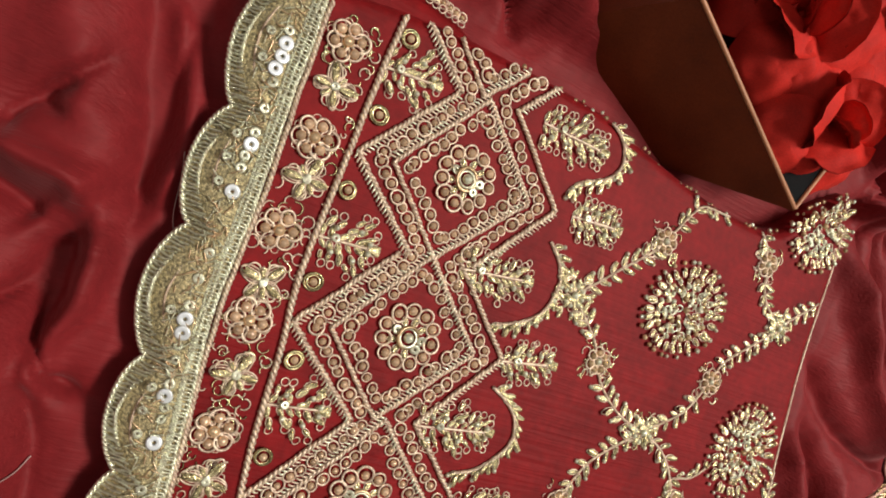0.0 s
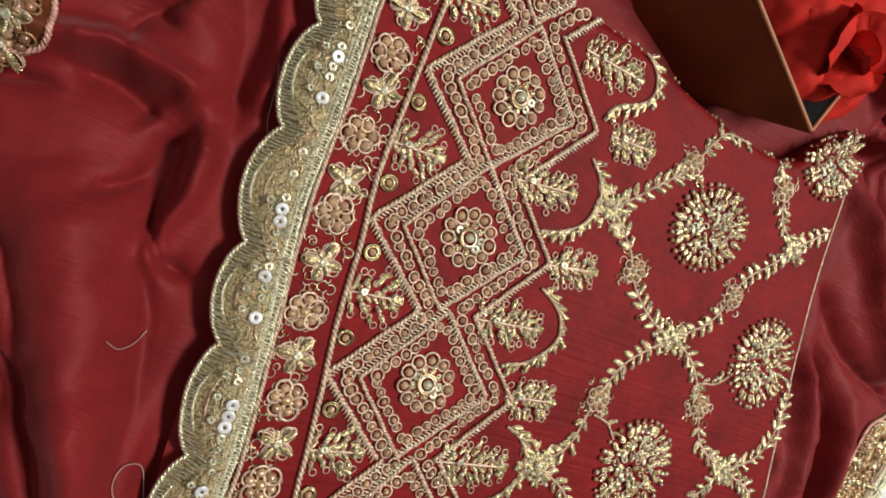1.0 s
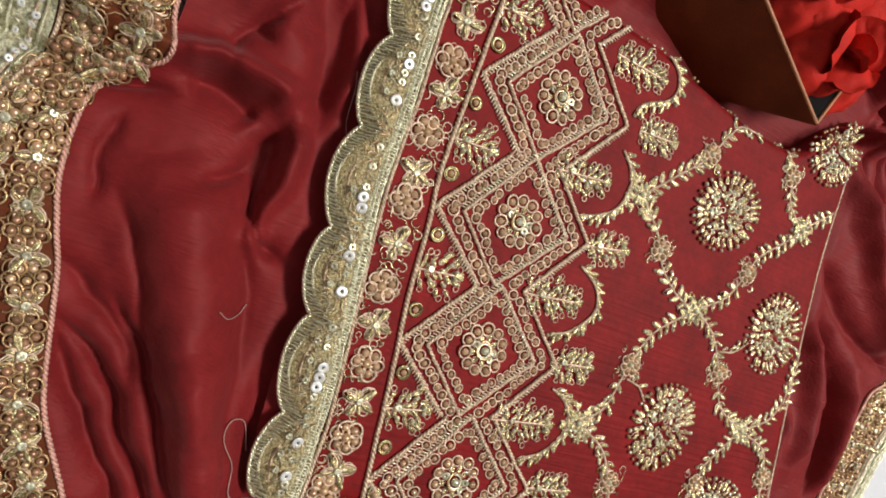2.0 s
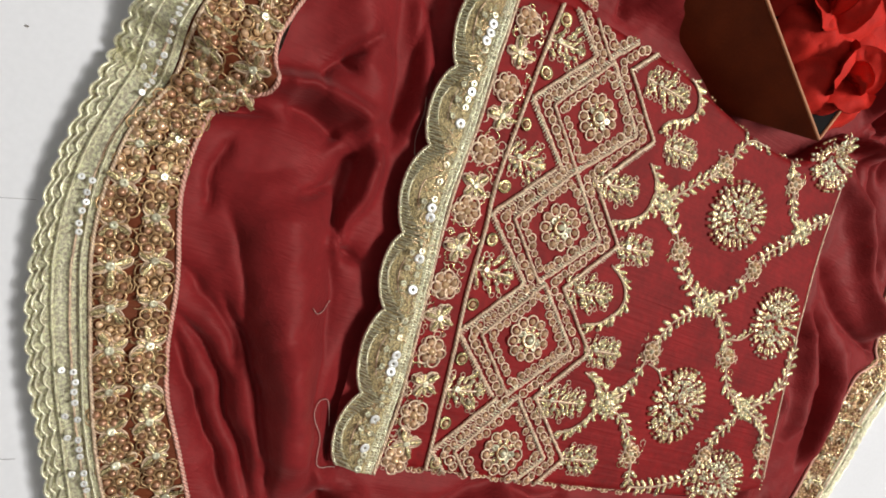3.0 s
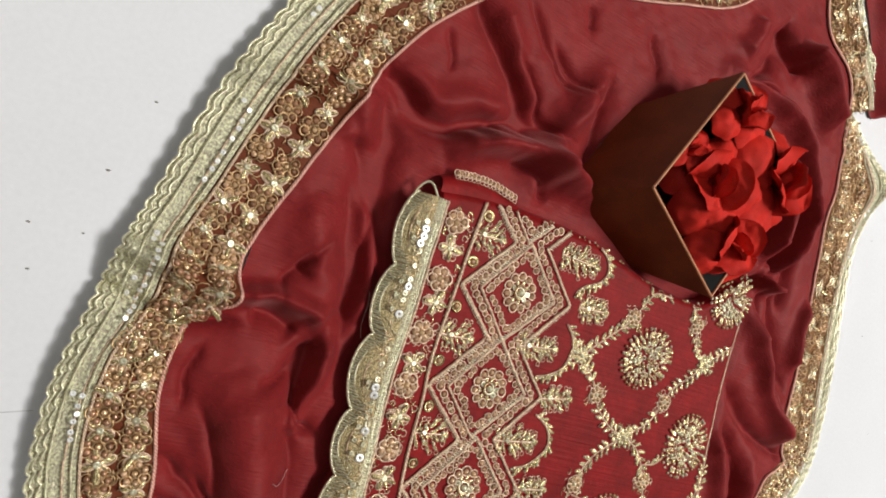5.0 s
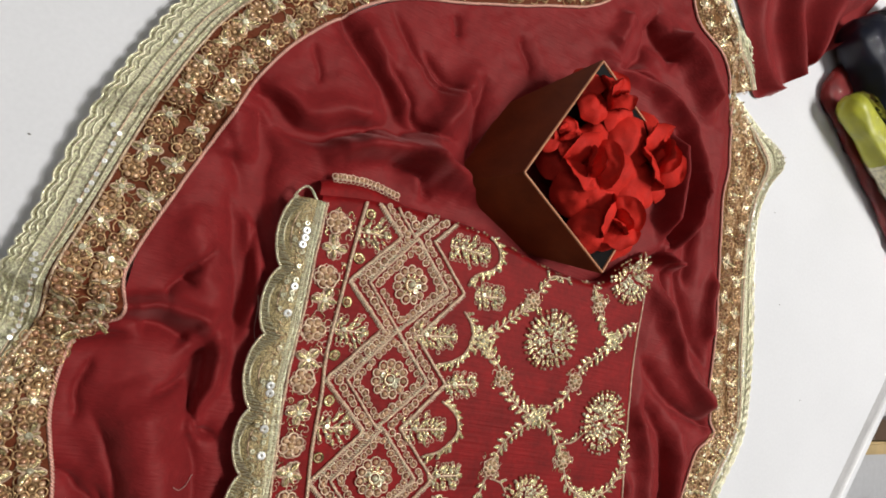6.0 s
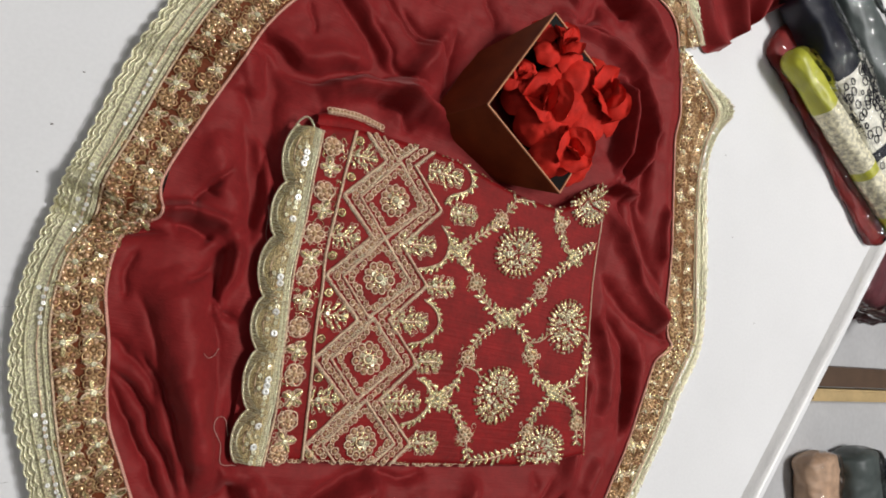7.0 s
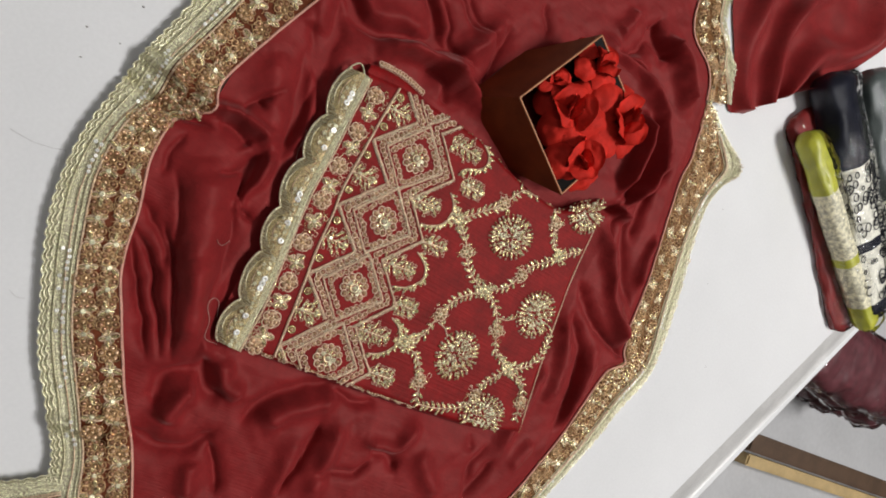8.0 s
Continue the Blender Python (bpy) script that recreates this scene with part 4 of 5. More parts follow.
def diamond(cx, cy):
    """A beaded diamond: a frame of cords with a row of looped beads, a beaded field, a flower in the middle."""
    g = Geo()
    mid = np.array((cx, cy))

    def cord(a, b, r):
        a, b = np.array(a), np.array(b)
        q = [mid + a + (b - a) * t + 0.0007 * np.array((ripple(cx + 40 * t, cy + a[0] * 90, 1, 3), ripple(cx + 40 * t, cy + b[0] * 90, 1, 8))) for t in np.linspace(0, 1, 30)]
        q = [(x, y, sheet_z(x, y) + 0.001) for x, y in q if clear(x, y, 0.002)]
        if len(q) > 3:
            twisted(g, q, r, M_CORD)

    def beads(a, b, r, step):
        a, b = np.array(a), np.array(b)
        n = max(2, int(np.linalg.norm(b - a) / step))
        for i in range(n):
            x, y = mid + a + (b - a) * (i + 0.5) / n + np.random.uniform(-.0008, .0008, 2)
            if clear(x, y):
                bead_loop(g, x, y, r * random.uniform(0.85, 1.1), sheet_z(x, y), M_PEARL)

    for a, b in ((D_LO, D_JU), (D_LO, D_JU + D_STEP), (D_UO, D_RO), (D_UO + D_STEP, D_RO)):
        cord(a, b, 0.00125)
    for a, b in ((D_LI, D_UI), (D_UI, D_RI), (D_RI, D_LL), (D_LL, D_LI)):
        cord(a * 0.985, b * 0.985, 0.00115)
    # slanting stitches that bind the cords of each bar
    for p0, p1, off in ((D_LO, D_JU, 0.0016), (D_LO, D_JU + D_STEP, 0.0014), (D_UI, D_RI, 0.0014), (D_LI, D_UI, -0.0016), (D_LL, D_RI, -0.0016), (D_UO + D_STEP, D_RO, 0.0014)):
        d = (p1 - p0) / np.linalg.norm(p1 - p0)
        nrm = np.array((d[1], -d[0]))
        for t in np.arange(0.02, 0.98, 0.0019 / np.linalg.norm(p1 - p0)):
            x, y = mid + p0 + (p1 - p0) * t + nrm * off
            if clear(x, y):
                z, w = sheet_z(x, y), 0.0013 * random.uniform(0.7, 1.3)
                ends = [np.array((x, y)) + k * w * (nrm + 0.7 * d) for k in (-1, 0, 1)]
                tube(g, [(*ends[0], z + 0.0009), (*ends[1], z + 0.0017), (*ends[2], z + 0.0008)], 0.00042, M_SILVER if random.random() < 0.4 else M_CORD, 4)
    for a, b, c, d in ((D_LO, D_JU, D_LI, D_UI), (D_LO, D_JU + D_STEP, D_LI, D_LL), (D_UO, D_RO, D_UI, D_RI), (D_UO + D_STEP, D_RO, D_LL, D_RI)):
        beads((a + c) / 2 * 0.98, (b + d) / 2 * 0.98, 0.0016, 0.0048)
    for a, b in ((D_LI, D_UI), (D_UI, D_RI), (D_RI, D_LL), (D_LL, D_LI)):
        beads(a * 0.80, b * 0.80, 0.0016, 0.0050)
    part("diamond_frame", g, kameez, "twisted cord diamond with rows of bronze beads", Matrix())
    if not clear(cx, cy, 0.012):
        return
    g = Geo()
    bead(g, 0, 0, 0.0023, 0.0008, M_SILVER)
    ring(g, 0, 0, 0.0036, 0.0004, M_SILVER)
    ring(g, 0, 0, 0.0046, 0.0002, M_SEED)
    for k in range(9):
        a = 2 * math.pi * k / 9
        leaf(g, 0.0050 * math.cos(a), 0.0050 * math.sin(a), a, 0.0036, 0.0004, M_ZARI, 1.3)
        if k % 4 == 0:
            sequin(g, 0.0062 * math.cos(a), 0.0062 * math.sin(a), 0.0019, 0.0009, M_SILVER, 0.4)
    for k in range(11):
        a = 2 * math.pi * k / 11
        if clear(cx + 0.0125 * math.cos(a), cy + 0.0125 * math.sin(a)):
            bead_loop(g, 0.0112 * math.cos(a), 0.0112 * math.sin(a), 0.0020)
    part("centre_flower", g, kameez, "", pose(cx, cy, sheet_z(cx, cy)))


DIAMONDS = ((-0.0035, 0.1415), (-0.0005, 0.0705), (-0.0015, 0.0), (0.0030, -0.0703), (0.0105, -0.1405))
for cx, cy in DIAMONDS:
    diamond(cx, cy)

for x, y, a in ((-.0495, .0985, 6), (-.0510, .0275, 4), (-.0475, -.0400, 6), (-.0405, -.1110, 8)):
    part("palm_leaf", fir(0.0250, 0.0130, 6, 0.0043), kameez, "", pose(x, y, sheet_z(x, y), 0, 0, a))
for x, y, a in ((.026, .1075, 0), (.0105, .0345, 8), (.0165, -.0345, 7), (.0230, -.1040, 6)):
    part("palm_leaf", fir(0.0400, 0.0120, 10, 0.0042, 0.7), kameez, "", pose(x, y, sheet_z(x, y), 0, 0, a))
for x, y, a in ((.0560, .0745, 6), (.0455, .0020, 10), (.0460, -.0660, 6), (.0565, -.1370, 4)):
    part("leaf_sprig", fir(0.0300, 0.0110, 8, 0.0042, 0.5), kameez, "", pose(x, y, sheet_z(x, y), 0, 0, a))


def vine(points, step=0.0064, size=0.0054, r=0.0007, sides=(1, -1), blooms=()):
    """A cord stem with fat stitched leaves on its sides, bare where a flower sits on it."""
    g = Geo()
    q = even(spline(points, 80), 0.0012)
    q = np.array([p for p in q if clear(*p)])
    if len(q) < 5:
        return
    twisted(g, [(x, y, sheet_z(x, y) + 0.0008) for x, y in q], r, M_CORD)
    n = max(2, int(len(q) * 0.0012 / step))
    for k in range(n):
        i = min(len(q) - 2, int((k + 0.5) / n * (len(q) - 1)))
        d = q[i + 1] - q[i]
        a = math.atan2(d[1], d[0])
        x, y = q[i]
        if any(math.hypot(x - fx, y - fy) < 0.0078 for fx, fy in blooms):
            continue
        for sd in sides:
            w = a + sd * random.uniform(0.6, 1.05)
            long = size * random.uniform(0.8, 1.2)
            if clear(x + long * math.cos(w), y + long * math.sin(w), 0.001):
                leaf(g, x + 0.0008 * math.cos(w), y + 0.0008 * math.sin(w), w, long, sheet_z(x, y) + 0.0005, M_ZARI, 0.85, 0.2)
                if random.random() < 0.5:
                    bead(g, x + (long + 0.0012) * math.cos(w), y + (long + 0.0012) * math.sin(w), 0.0012, sheet_z(x, y), M_SILVER)
    part("vine", g, kameez, "gold leaf vine on a cord stem")


# arcs of leaves that curl round the palms beside the diamonds
for pts in (((.045, .1245), (.059, .1225), (.069, .1170), (.0735, .1070), (.068, .0975), (.055, .0905), (.050, .084)), ((.050, .060), (.058, .052), (.0615, .043), (.058, .029), (.048, .021), (.036, .0165)),
            ((.046, -.010), (.055, -.0145), (.062, -.0215), (.064, -.0325), (.053, -.0460), (.040, -.0510)), ((.053, -.080), (.063, -.0850), (.069, -.0930), (.069, -.1040), (.059, -.1160), (.047, -.1215))):
    vine(pts, 0.0052, 0.0050, 0.0009, (1, 0.2))

VINE_NODES = ((.071, .041), (.206, .064), (.137, -.011), (.077, -.095), (.207, -.0745))
VINE_BLOOMS = ((.112, .082), (.183, .0935), (.171, .024), (.096, .0155), (.1005, -.0545), (.1728, -.043), (.182, -.1155), (.242, -.102), (.1125, -.1245))
for pts in (((.071, .041), (.092, .061), (.104, .072), (.112, .082), (.122, .099), (.129, .1065), (.147, .1075)), ((.168, .1090), (.176, .105), (.183, .0935), (.189, .077), (.206, .064)), ((.232, .086), (.206, .064), (.199, .056), (.177, .037), (.171, .024), (.160, .005), (.137, -.011)),
            ((.137, -.011), (.119, -.006), (.103, .005), (.096, .0155), (.089, .026), (.071, .041)), ((.137, -.011), (.111, -.032), (.1005, -.0545), (.097, -.067), (.092, -.083), (.077, -.095)),
            ((.137, -.011), (.153, -.017), (.165, -.029), (.1728, -.043), (.183, -.063), (.207, -.0745)), ((.207, -.0745), (.231, -.061), (.2405, -.038), (.2405, -.012)),
            ((.207, -.0745), (.186, -.100), (.182, -.1155), (.173, -.132), (.146, -.1435), (.120, -.1475)), ((.207, -.0745), (.234, -.083), (.242, -.102), (.246, -.122)), ((.077, -.095), (.100, -.107), (.1125, -.1245), (.119, -.146))):
    vine(pts, blooms=VINE_BLOOMS)
for pts in (((.167, -.030), (.180, -.027), (.190, -.018)), ((.102, -.063), (.113, -.066), (.120, -.073))):
    vine(pts, 0.006, 0.004, 0.0007, (1,))
for x, y in VINE_BLOOMS:
    g = Geo()
    bead(g, 0, 0, 0.0016, 0.0003, M_SILVER)
    for k in range(7):
        a = 2 * math.pi * k / 7
        bead(g, 0.0042 * math.cos(a), 0.0042 * math.sin(a), 0.0016, 0.0002, M_SEED)
        ring(g, 0.0046 * math.cos(a), 0.0046 * math.sin(a), 0.0024, 0.0002, M_CORD)
    part("vine_flower", g, kameez, "", pose(x, y, sheet_z(x, y) + 0.0004))
for x, y in VINE_NODES:
    g = Geo()
    for i in range(8):
        a = 0.3 + 2 * math.pi * i / 8 + random.uniform(-0.15, 0.15)
        leaf(g, 0.002 * math.cos(a), 0.002 * math.sin(a), a, 0.0052, 0.0008, M_ZARI, 0.75, 0.12)
        if i % 2 and x > 0.2 or x < 0.1:
            leaf(g, 0.0085 * math.cos(a), 0.0085 * math.sin(a), a + 0.25, 0.0044, 0.0004, M_ZARI, 0.9, 0.12)
            leaf(g, 0.0080 * math.cos(a), 0.0080 * math.sin(a), a - 0.6, 0.0040, 0.0005, M_ZARI, 0.9, 0.12)
        bead(g, 0.005 * math.cos(a + 0.4), 0.005 * math.sin(a + 0.4), 0.0012, 0.0006, M_SILVER)
    bead(g, 0, 0, 0.0018, 0.001, M_SILVER)
    part("star_sprig", g, kameez, "", pose(x, y, sheet_z(x, y)))


def sunflower(cx, cy, a0, rx=0.0205, ry=0.0168):
    """A paisley-like bloom: rings of short leaf stitches and seed beads inside a fringe of petals."""
    g = Geo()
    c, s = math.cos(a0), math.sin(a0)
    for ringk, (f, m) in enumerate(((1.0, 30), (0.78, 22), (0.58, 16), (0.38, 10), (0.20, 5))):
        for k in range(m):
            t = 2 * math.pi * (k + 0.5 * ringk) / m + random.uniform(-0.05, 0.05)
            x, y = rx * f * math.cos(t), ry * f * math.sin(t)
            x, y = x * c - y * s, x * s + y * c
            if not clear(cx + x * 1.15, cy + y * 1.15):
                continue
            a = math.atan2(y, x) + (random.uniform(-0.25, 0.45) if ringk == 0 else random.uniform(-1.4, 1.4))
            leaf(g, x, y, a, (0.0052 if ringk == 0 else 0.0040) * random.uniform(0.85, 1.15), 0.0003 + 0.0004 * (5 - ringk) * 0.5, M_ZARI if ringk < 2 or random.random() < 0.6 else M_SILVER, 0.95, 0.2)
            e = 1 + (0.0072 if ringk == 0 else 0.002) / math.hypot(x, y)
            bead(g, x * e, y * e, random.uniform(0.0010, 0.0015), 0.0006 + 0.0003 * (ringk > 0), M_SILVER if random.random() < 0.5 else M_SEED)
            if k % 3 == 0 and ringk:
                ring(g, x, y, 0.0018, 0.0010, M_SILVER)
    bead(g, 0, 0, 0.0018, 0.0014, M_SEED)
    part("sunflower_motif", g, kameez, "gold beaded bloom with leaf petals", pose(cx, cy, sheet_z(cx, cy)))


for x, y, a in ((.1375, .0540, 0.6), (.210, -.0065, 1.3), (.140, -.085, 1.2), (.215, .127, 1.2), (.202, -.1320, 0.3)):
    sunflower(x, y, a)

g = Geo()
for k in range(800):
    if k % 3 == 0:
        x, y = random.uniform(-0.074, -0.053), random.uniform(-0.155, 0.11)
    else:
        x, y = random.choice(VINE_BLOOMS + VINE_NODES)
        x, y = x + random.uniform(-0.009, 0.009), y + random.uniform(-0.009, 0.009)
    if not clear(x, y, 0.006):
        continue
    t, rad = random.uniform(0, 6.28), random.uniform(0.0010, 0.0026)
    q = [(x + rad * math.cos(t + w), y + rad * math.sin(t + w)) for w in np.linspace(0, random.uniform(2, 5.5), 8)]
    tube(g, [(a, b, sheet_z(a, b) + 0.0006) for a, b in q], 0.0003, M_CORD if k % 2 else M_ZARI, 4)
tagged(part("scrollwork", g, kameez, "fine curled gold threads"), kind="stuff")

# beads along the neck edge and the side fold
g = Geo()
for p in even(TOP, 0.0030)[28:]:
    if random.random() < 0.62:
        bead(g, p[0] + random.uniform(-.001, .001), p[1] - random.uniform(0, .0035), random.uniform(0.0008, 0.0013), sheet_z(*p) - 0.0035, M_SEED if random.random() < 0.6 else M_SILVER)
for p in even(SIDE, 0.0034):
    bead(g, p[0] - 0.0008, p[1], random.uniform(0.0008, 0.0013), sheet_z(*p) - 0.0042, M_SEED if random.random() < 0.7 else M_CORD)
twisted(g, [(p[0] - 0.0022, p[1], sheet_z(*p) - 0.0016) for p in even(SIDE, 0.003)[3:-6]], 0.0008, M_CORD)
for p in even(BOTTOM, 0.0034)[:60]:
    bead_loop(g, p[0] + random.uniform(-.0004, .0004), p[1] + random.uniform(0.0015, 0.005), 0.0011, sheet_z(*p) - 0.0022, M_SEED)
part("beaded_edge", g, kameez, "small gold beads along the folded edge")
g = Geo()
t = np.linspace(0, 1, 40)
twisted(g, [(-0.099 + 0.016 * u, 0.111 + 0.011 * math.sin(math.pi * u) * (1 - 0.3 * u), 0.021 + 0.004 * u) for u in t], 0.0009, M_SILVER)
v = []
for u in np.linspace(0, 1, 20):
    for w in np.linspace(0, 1, 9):
        v.append((-0.082 + 0.068 * u, 0.117 + 0.023 * w * math.sin(math.pi * (0.12 + 0.76 * u)) ** 0.6, 0.0225 - 0.014 * w ** 4))
g.add(v, grid_faces(20, 9), M_PANEL)
for k in range(16):
    u = k / 15
    bead_loop(g, -0.073 + 0.049 * u, 0.1335 + 0.003 * math.sin(math.pi * u), 0.0013, 0.0195, M_SEED)
    ring(g, -0.073 + 0.049 * u, 0.1305 + 0.003 * math.sin(math.pi * u), 0.0015, 0.0213, M_CORD)
part("neck_edge", g, kameez, "curled embroidered edge of a lower layer")


# ---- flower box ----
box = empty("flower_box", "flared dark brown card box holding red fabric roses", "box", at=(0.09, 0.185, 0.01))
RIM_PTS = [Vector(p) for p in ((.050, .168, .069), (.106, .281, .068), (.204, .232, .060), (.152, .114, .058))]
BASE_PTS = [Vector(p) for p in ((.022, .158, .012), (.058, .238, .012), (.143, .205, .010), (.110, .121, .010))]
CENTRE = sum(RIM_PTS, Vector()) / 4
for k in range(4):
    a, b, c, d = RIM_PTS[k], RIM_PTS[(k + 1) % 4], BASE_PTS[(k + 1) % 4], BASE_PTS[k]
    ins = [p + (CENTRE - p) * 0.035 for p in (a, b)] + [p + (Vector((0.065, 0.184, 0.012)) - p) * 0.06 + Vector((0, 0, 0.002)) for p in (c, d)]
    g = Geo()
    n = 14
    v = []
    for i in range(n):
        for j in range(n):
            u, w = i / (n - 1), j / (n - 1)
            p = (a * (1 - u) + b * u) * (1 - w) + (d * (1 - u) + c * u) * w
            v.append(p + Vector((0, 0, 0.0008 * ripple(p.x, p.y, 30, 2.0))))
    g.add(v, grid_faces(n, n), M_BOX)
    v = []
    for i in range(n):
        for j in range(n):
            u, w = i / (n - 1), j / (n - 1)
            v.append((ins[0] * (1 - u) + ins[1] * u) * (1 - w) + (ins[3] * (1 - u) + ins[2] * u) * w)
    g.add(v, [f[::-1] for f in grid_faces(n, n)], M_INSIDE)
    side_ob = part("side_panel", g, box, "dark brown velvety card")
    g = Geo()
    m1, m2 = a + (CENTRE - a) * 0.017, b + (CENTRE - b) * 0.017
    tube(g, [m1 + (m2 - m1) * t + Vector((0, 0, 0.0004)) for t in np.linspace(0, 1, 12)], 0.0011, M_RIM, 6)
    part("rim_edge", g, box, "tan cut card edge")
g = Geo()
g.add(BASE_PTS, [(0, 1, 2, 3)], M_INSIDE)
part("bottom", g, box)


def petal(g, at, up, out, wide, long, dome, curl):
    """A broad soft petal: a domed, crumpled sheet with a rolled lip, of two skins."""
    n, m = 9, 22
    up = up.normalized()
    side = up.cross(out).normalized()
    out = side.cross(up)
    seed = random.uniform(0, 99)
    skins = ([], [])
    for i in range(n):
        for j in range(m):
            r, t = i / (n - 1), 2 * math.pi * j / m
            edge = 1 + 0.10 * noise.noise(Vector((math.cos(t) * 1.6 + seed, math.sin(t) * 1.6, 0)))
            x, y = r * edge * math.cos(t), r * edge * math.sin(t)
            wob = noise.noise(Vector((x * 1.5 + seed, y * 1.5, seed))) + 0.45 * noise.noise(Vector((x * 3.6, y * 3.6 + seed, 3)))
            h = dome * (1 - r * r) + 0.33 * long * wob * (0.25 + 0.75 * r) + curl * max(0, r - 0.72) ** 2 * 9 * (0.5 + 0.5 * y)
            p = at + side * (x * wide) + out * (y * long) + up * h
            skins[0].append(p)
            skins[1].append(p - up * 0.0008)
    q = grid_faces(n, m, True)
    g.add(skins[0], q, M_ROSE)
    g.add(skins[1], [f[::-1] for f in q], M_ROSE)


def rose(at, axis, size, label, turn):
    """A loose fabric rose: a folded heart inside two rounds of broad petals."""
    ob = empty("fabric_rose", label, "flower", "roses in the box", at=at)
    ax = axis.normalized()
    ref = ax.cross(Vector((0.3, 0.9, 0.1))).normalized()
    third = ax.cross(ref)
    at = Vector(at)
    for count, far, low, tilt, wide, long, dome, curl in ((4, 0.56, -0.02, 0.60, 0.46, 0.44, 0.16, -0.12), (3, 0.27, 0.16, 0.85, 0.40, 0.34, 0.12, 0.10), (2, 0.10, 0.30, 1.15, 0.26, 0.24, 0.10, 0.10)):
        for k in range(count):
            phi = turn + 2 * math.pi * (k + 0.37 * count) / count + random.uniform(-0.25, 0.25)
            d = ref * math.cos(phi) + third * math.sin(phi)
            lean = tilt + random.uniform(-0.2, 0.2)
            w = random.uniform(0.88, 1.14) * size
            g = Geo()
            petal(g, at + d * far * size + ax * low * size, ax * math.cos(lean) - d * math.sin(lean) * (1 if low > 0 else -0.55), d, wide * w, long * w, dome * w, curl * w)
            part("petal", g, ob)
    return ob


for at, ax, size, lab, turn in (((.124, .257, .060), Vector((0.0, 0.25, 1)), 0.036, "small bright red fabric rose at the box corner", 0.4), ((.119, .197, .057), Vector((-0.45, -0.05, 1)), 0.045, "large bright red fabric rose, its petals cupped", 1.2),
                                ((.152, .160, .058), Vector((0.0, -0.2, 1)), 0.042, "crumpled bright red fabric rose leaning on the rim", 2.1), ((.176, .220, .062), Vector((0.25, 0.05, 1)), 0.052, "bright red fabric rose, half open", 0.9),
                                ((.087, .214, .056), Vector((-0.3, 0.2, 1)), 0.023, "small red fabric rosebud beside the box wall", 0.2)):
    rose(at, ax, size, lab, turn)


# ---- the second cloth and loose silk ----
def drape(name, a, b, n, m, mat, label, category, seed, high):
    """A loose cloth between two edge curves, with folds running along it."""
    ea, eb = spline(a, n), spline(b, n)
    v = []
    for i in range(n):
        for j in range(m):
            u = j / (m - 1)
            p = ea[i] + (eb[i] - ea[i]) * u
            edge = min(1, 8 * min(u, 1 - u, i / n + 0.02, 1 - i / n))
            z = 0.003 + high * edge * (0.5 + 0.5 * math.sin(u * 21 + 7 * ripple(p[0], p[1], 5, seed))) ** 1.6 + high * 0.5 * ripple(p[0], p[1], 16, seed) * edge
            v.append((p[0], p[1], max(0.0022, z)))
    g = Geo()
    g.add(v, [f[::-1] for f in grid_faces(n, m)], mat)
    ob = new(name, g.mesh(name))
    return tagged(ob, label, category)


# Separate sheet added for the maroon silk beyond the end band.
drape("loose_maroon_cloth", [(.28, .62), (.30, .50), (.345, .43), (.37, .368), (.40, .375)], [(.70, .80), (.66, .70), (.60, .60), (.54, .522), (.455, .445)], 90, 110, M_SILK, "loose maroon silk beside the dupatta", "cloth", 2.2, 0.026)


# ---- wrapped garments ----
def package(a, b, width, high, z, bands, label, group="wrapped garments"):
    """A rolled garment in clear plastic from a to b; bands of (start, end, material)."""
    ob = empty("wrapped_garment", label, "garment pack", group, at=(a[0], a[1], z))
    a, b = Vector((*a, z)), Vector((*b, z))
    d = (b - a)
    side = Vector((-d.y, d.x, 0)).normalized()
    n, m = 90, 36
    seed = random.uniform(0, 50)

    def skin(t, k, grow, rough):
        ang = 2 * math.pi * k / m
        e = min(t, 1 - t)
        taper = min(1, e * 24) ** 0.32 if e > 0 else 0.02
        cx, cz = math.cos(ang), math.sin(ang)
        sx, sz = math.copysign(abs(cx) ** 0.75, cx), math.copysign(abs(cz) ** 0.75, cz)
        p = a + d * t
        wob = 1 + rough * noise.noise(Vector((t * 9 + seed, cx * 1.7, cz * 1.7))) + 0.8 * rough * noise.noise(Vector((t * 34, cx * 3 + seed, cz * 3))) ** 2
        return p + side * sx * (width / 2 + grow) * taper * wob + Vector((0, 0, high / 2 + grow + sz * (high / 2 + grow) * taper * wob))

    for t0, t1, mat in bands:
        g = Geo()
        k = max(4, int(n * (t1 - t0)))
        v = [skin(t0 + (t1 - t0) * i / (k - 1), j, 0.0, 0.14) for i in range(k) for j in range(m)]
        g.add(v, [f[::-1] for f in grid_faces(k, m, True)], mat)
        if mat == M_WHITE:
            for q in range(int(210 * (t1 - t0))):
                t, ang = random.uniform(t0 + 0.01, t1 - 0.01), random.uniform(0.1, math.pi - 0.1)
                p = skin(t, ang / (2 * math.pi) * m, 0.0012, 0.14)
                sz = random.uniform(0.003, 0.008)
                tube(g, [p + sz * (d.normalized() * math.cos(w) + side * math.sin(w)) for w in np.linspace(0, 6.28, 9)[:-1]], 0.0008, M_NAVY, 4, True)
        part("folded_fabric", g, ob)
    g = Geo()
    v = [skin(i / (n - 1), j, 0.004, 0.20) for i in range(n) for j in range(m)]
    g.add(v, [f[::-1] for f in grid_faces(n, m, True)], M_PLASTIC)
    pl = part("plastic_sleeve", g, ob, "crinkled clear plastic sleeve")
    pl.visible_shadow = False
    return ob


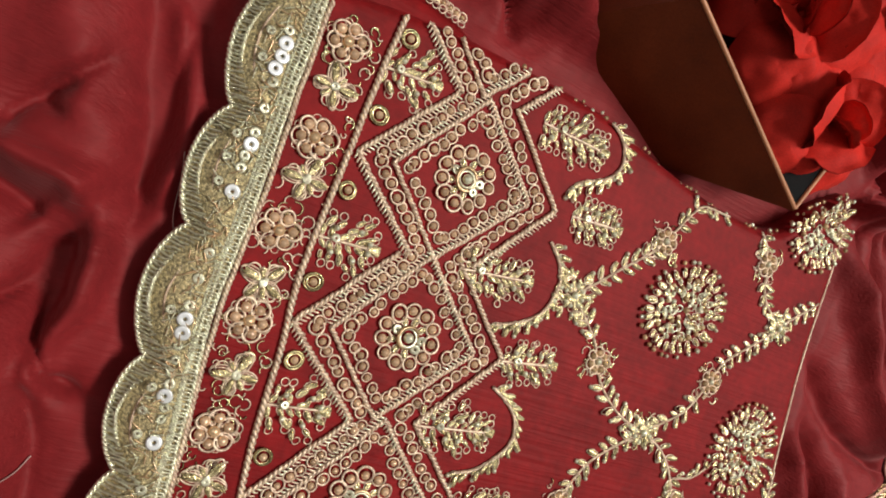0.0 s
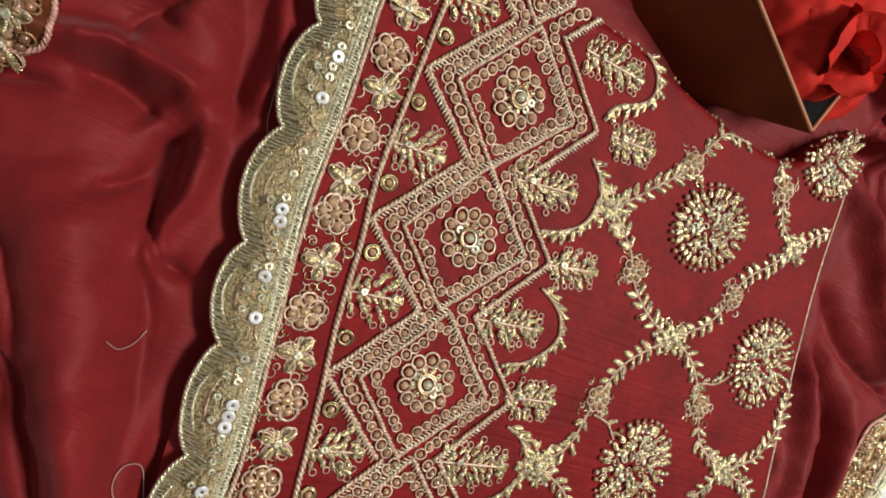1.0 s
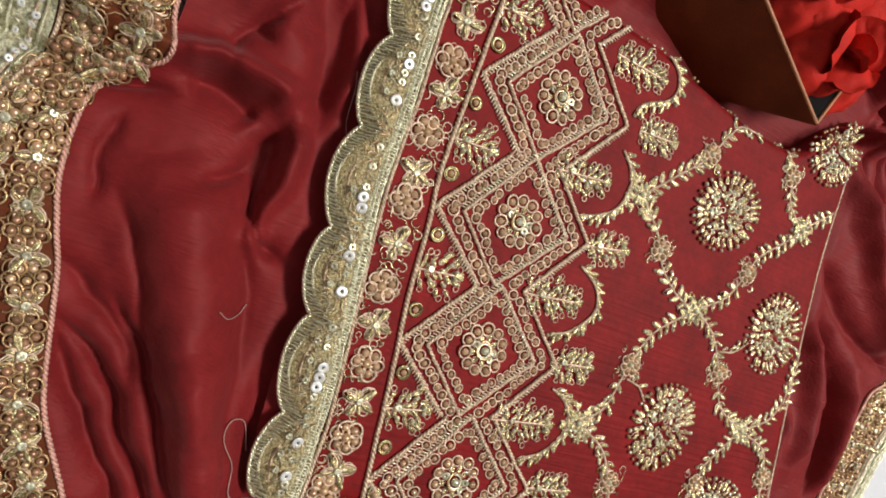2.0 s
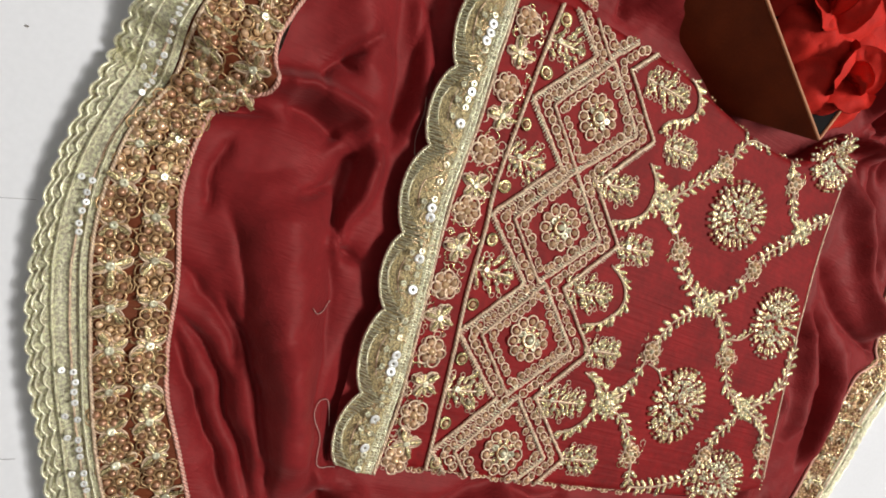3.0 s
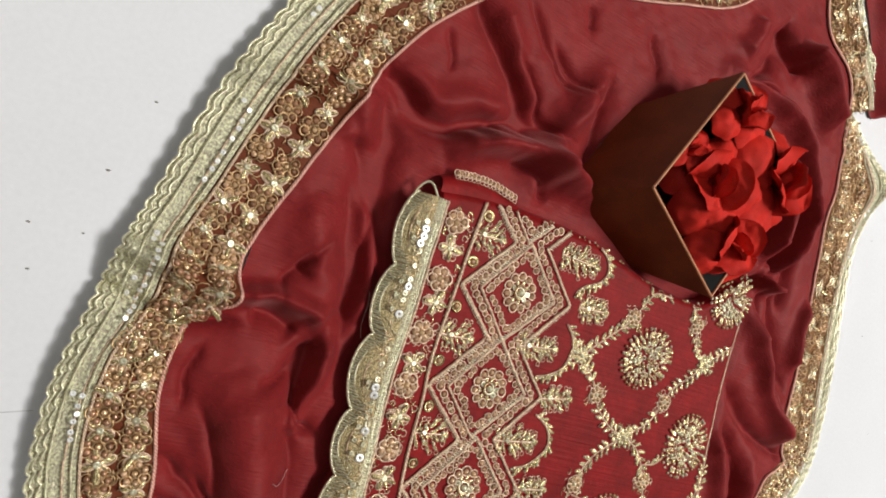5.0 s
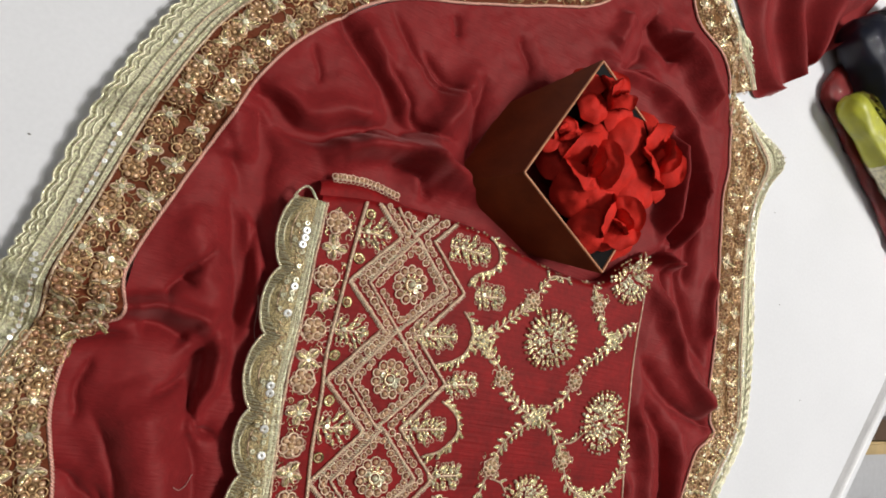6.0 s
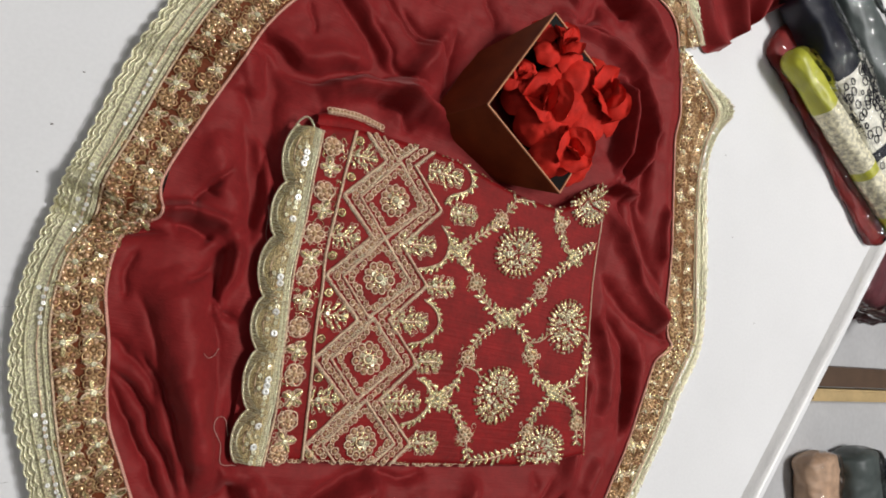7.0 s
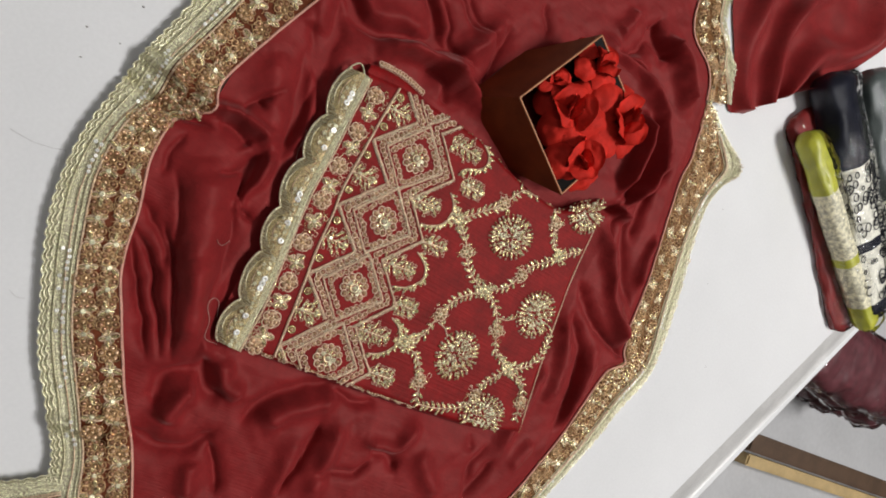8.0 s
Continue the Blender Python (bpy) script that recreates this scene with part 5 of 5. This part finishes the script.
package((.500, .445), (.785, .226), 0.075, 0.016, 0.0, ((0, 1, M_MAROON),), "flat maroon garment in crinkled clear plastic")
package((.493, .402), (.792, .230), 0.032, 0.032, 0.017, ((0, .28, M_LIME), (.28, .60, M_IVORY), (.60, .64, M_LIME), (.64, .86, M_IVORY), (.86, 1, M_LIME)), "lime and ivory lace garment rolled in clear plastic")
package((.495, .500), (.790, .252), 0.064, 0.05, 0.004, ((0, .36, M_NAVY), (.36, .66, M_WHITE), (.66, .70, M_NAVY), (.70, .92, M_WHITE), (.92, 1, M_NAVY)), "navy garment with ivory lace rolled in clear plastic")
package((.57, .555), (.870, .300), 0.065, 0.05, 0.002, ((0, .5, M_GREEN), (.5, .8, M_WHITE), (.8, 1, M_GREEN)), "grey green garment rolled in clear plastic")

# ---- below the table ----
bench = empty("low_bench", "low bench with grey top, brown rail and plywood front", "bench", at=(1.2, 0.0, -0.76))


def block(name, x0, y0, x1, y1, z0, z1, turn, mat, parent, label=""):
    bm = bmesh.new()
    bmesh.ops.create_cube(bm, size=1)
    bmesh.ops.scale(bm, vec=(abs(x1 - x0), abs(y1 - y0), z1 - z0), verts=bm.verts)
    bmesh.ops.bevel(bm, geom=bm.edges[:], offset=0.004, segments=2, affect="EDGES")
    me = bpy.data.meshes.new(name)
    bm.to_mesh(me)
    bm.free()
    me.materials.append(mat)
    return part(name, me, parent, label, pose((x0 + x1) / 2, (y0 + y1) / 2, (z0 + z1) / 2, 0, 0, turn))


block("bench_top", 0.72, -0.70, 1.95, 0.90, -0.33, -0.30, 0, M_FLOOR, bench, "pale grey board")
block("rail", 1.05, 0.035, 1.75, 0.075, -0.299, -0.25, 6, M_WOOD, bench, "dark brown wooden rail")
block("front_board", 1.08, 0.005, 1.75, 0.03, -0.299, -0.262, 6, M_PLY, bench, "pale plywood board")
for x, y in ((0.75, -0.66), (1.88, -0.66), (0.75, 0.84), (1.88, 0.84)):
    block("leg", x, y, x + 0.05, y + 0.05, -0.76, -0.331, 0, M_WOOD, bench)
package((0.88, 0.27), (1.30, 0.25), 0.17, 0.085, -0.30, ((0, 1, M_MAUVE),), "mauve garment in plastic at the foot of the stack", "wrapped garments below")
package((0.86, 0.245), (1.28, 0.24), 0.16, 0.08, -0.214, ((0, 1, M_MAUVE),), "mauve garment in plastic within the stack", "wrapped garments below")
package((0.86, 0.21), (1.25, 0.24), 0.14, 0.07, -0.133, ((0, 1, M_MAUVE),), "mauve garment in crinkled plastic on the stack", "wrapped garments below")
package((1.12, -0.13), (1.20, -0.42), 0.10, 0.06, -0.30, ((0, 1, M_TAN),), "tan cotton garment in clear plastic", "wrapped garments below")
package((1.24, -0.11), (1.34, -0.42), 0.10, 0.07, -0.30, ((0, 1, M_GREEN),), "grey blue garment in clear plastic", "wrapped garments below")
package((1.38, -0.13), (1.48, -0.42), 0.10, 0.06, -0.30, ((0, 1, M_NAVY),), "dark navy garment in clear plastic", "wrapped garments below")

# ---- lint and threads ----
for x, y, s in ((-.269, .061, .0011), (-.258, .106, .0009), (-.296, .022, .0010), (-.270, .024, .0008), (-.289, -.002, .0009), (-.30, .15, .0008), (.47, .15, .0009), (.44, .25, .0008), (.53, .05, .0008)):
    g = Geo()
    g.add(SPHERE[0] * (s * 1.1, s * 0.6, s * 0.4) + (x, y, s * 0.35), SPHERE[1], M_SPECK)
    tagged(new("lint_speck", g.mesh("lint_speck")), "tiny dark lint speck on the table", "lint")
for pts, wide in (([(-.131, -.086), (-.126, -.089), (-.121, -.087), (-.118, -.082)], .00028), ([(-.106, .040), (-.104, .031), (-.102, .017), (-.099, .009)], .00022),
                  ([(-.086, -.170), (-.100, -.167), (-.103, -.153), (-.111, -.141), (-.109, -.133), (-.102, -.135), (-.097, -.148)], .00028)):
    g = Geo()
    tube(g, [(x, y, relief(x, y) + 0.0015) for x, y in spline(pts, 30)], wide, M_HAIR, 5)
    tagged(new("loose_thread", g.mesh("loose_thread")), "fine pale loose thread lying on the silk", "thread")
for pts in ([(-.305, -.079), (-.285, -.080), (-.264, -.075)], [(-.249, -.194), (-.243, -.197), (-.237, -.196)]):
    g = Geo()
    tube(g, [(x, y, 0.0004) for x, y in spline(pts, 24)], 0.0001, M_SPECK, 5)
    tagged(new("stray_hair", g.mesh("stray_hair")), "thin dark stray fibre on the white table", "fibre")
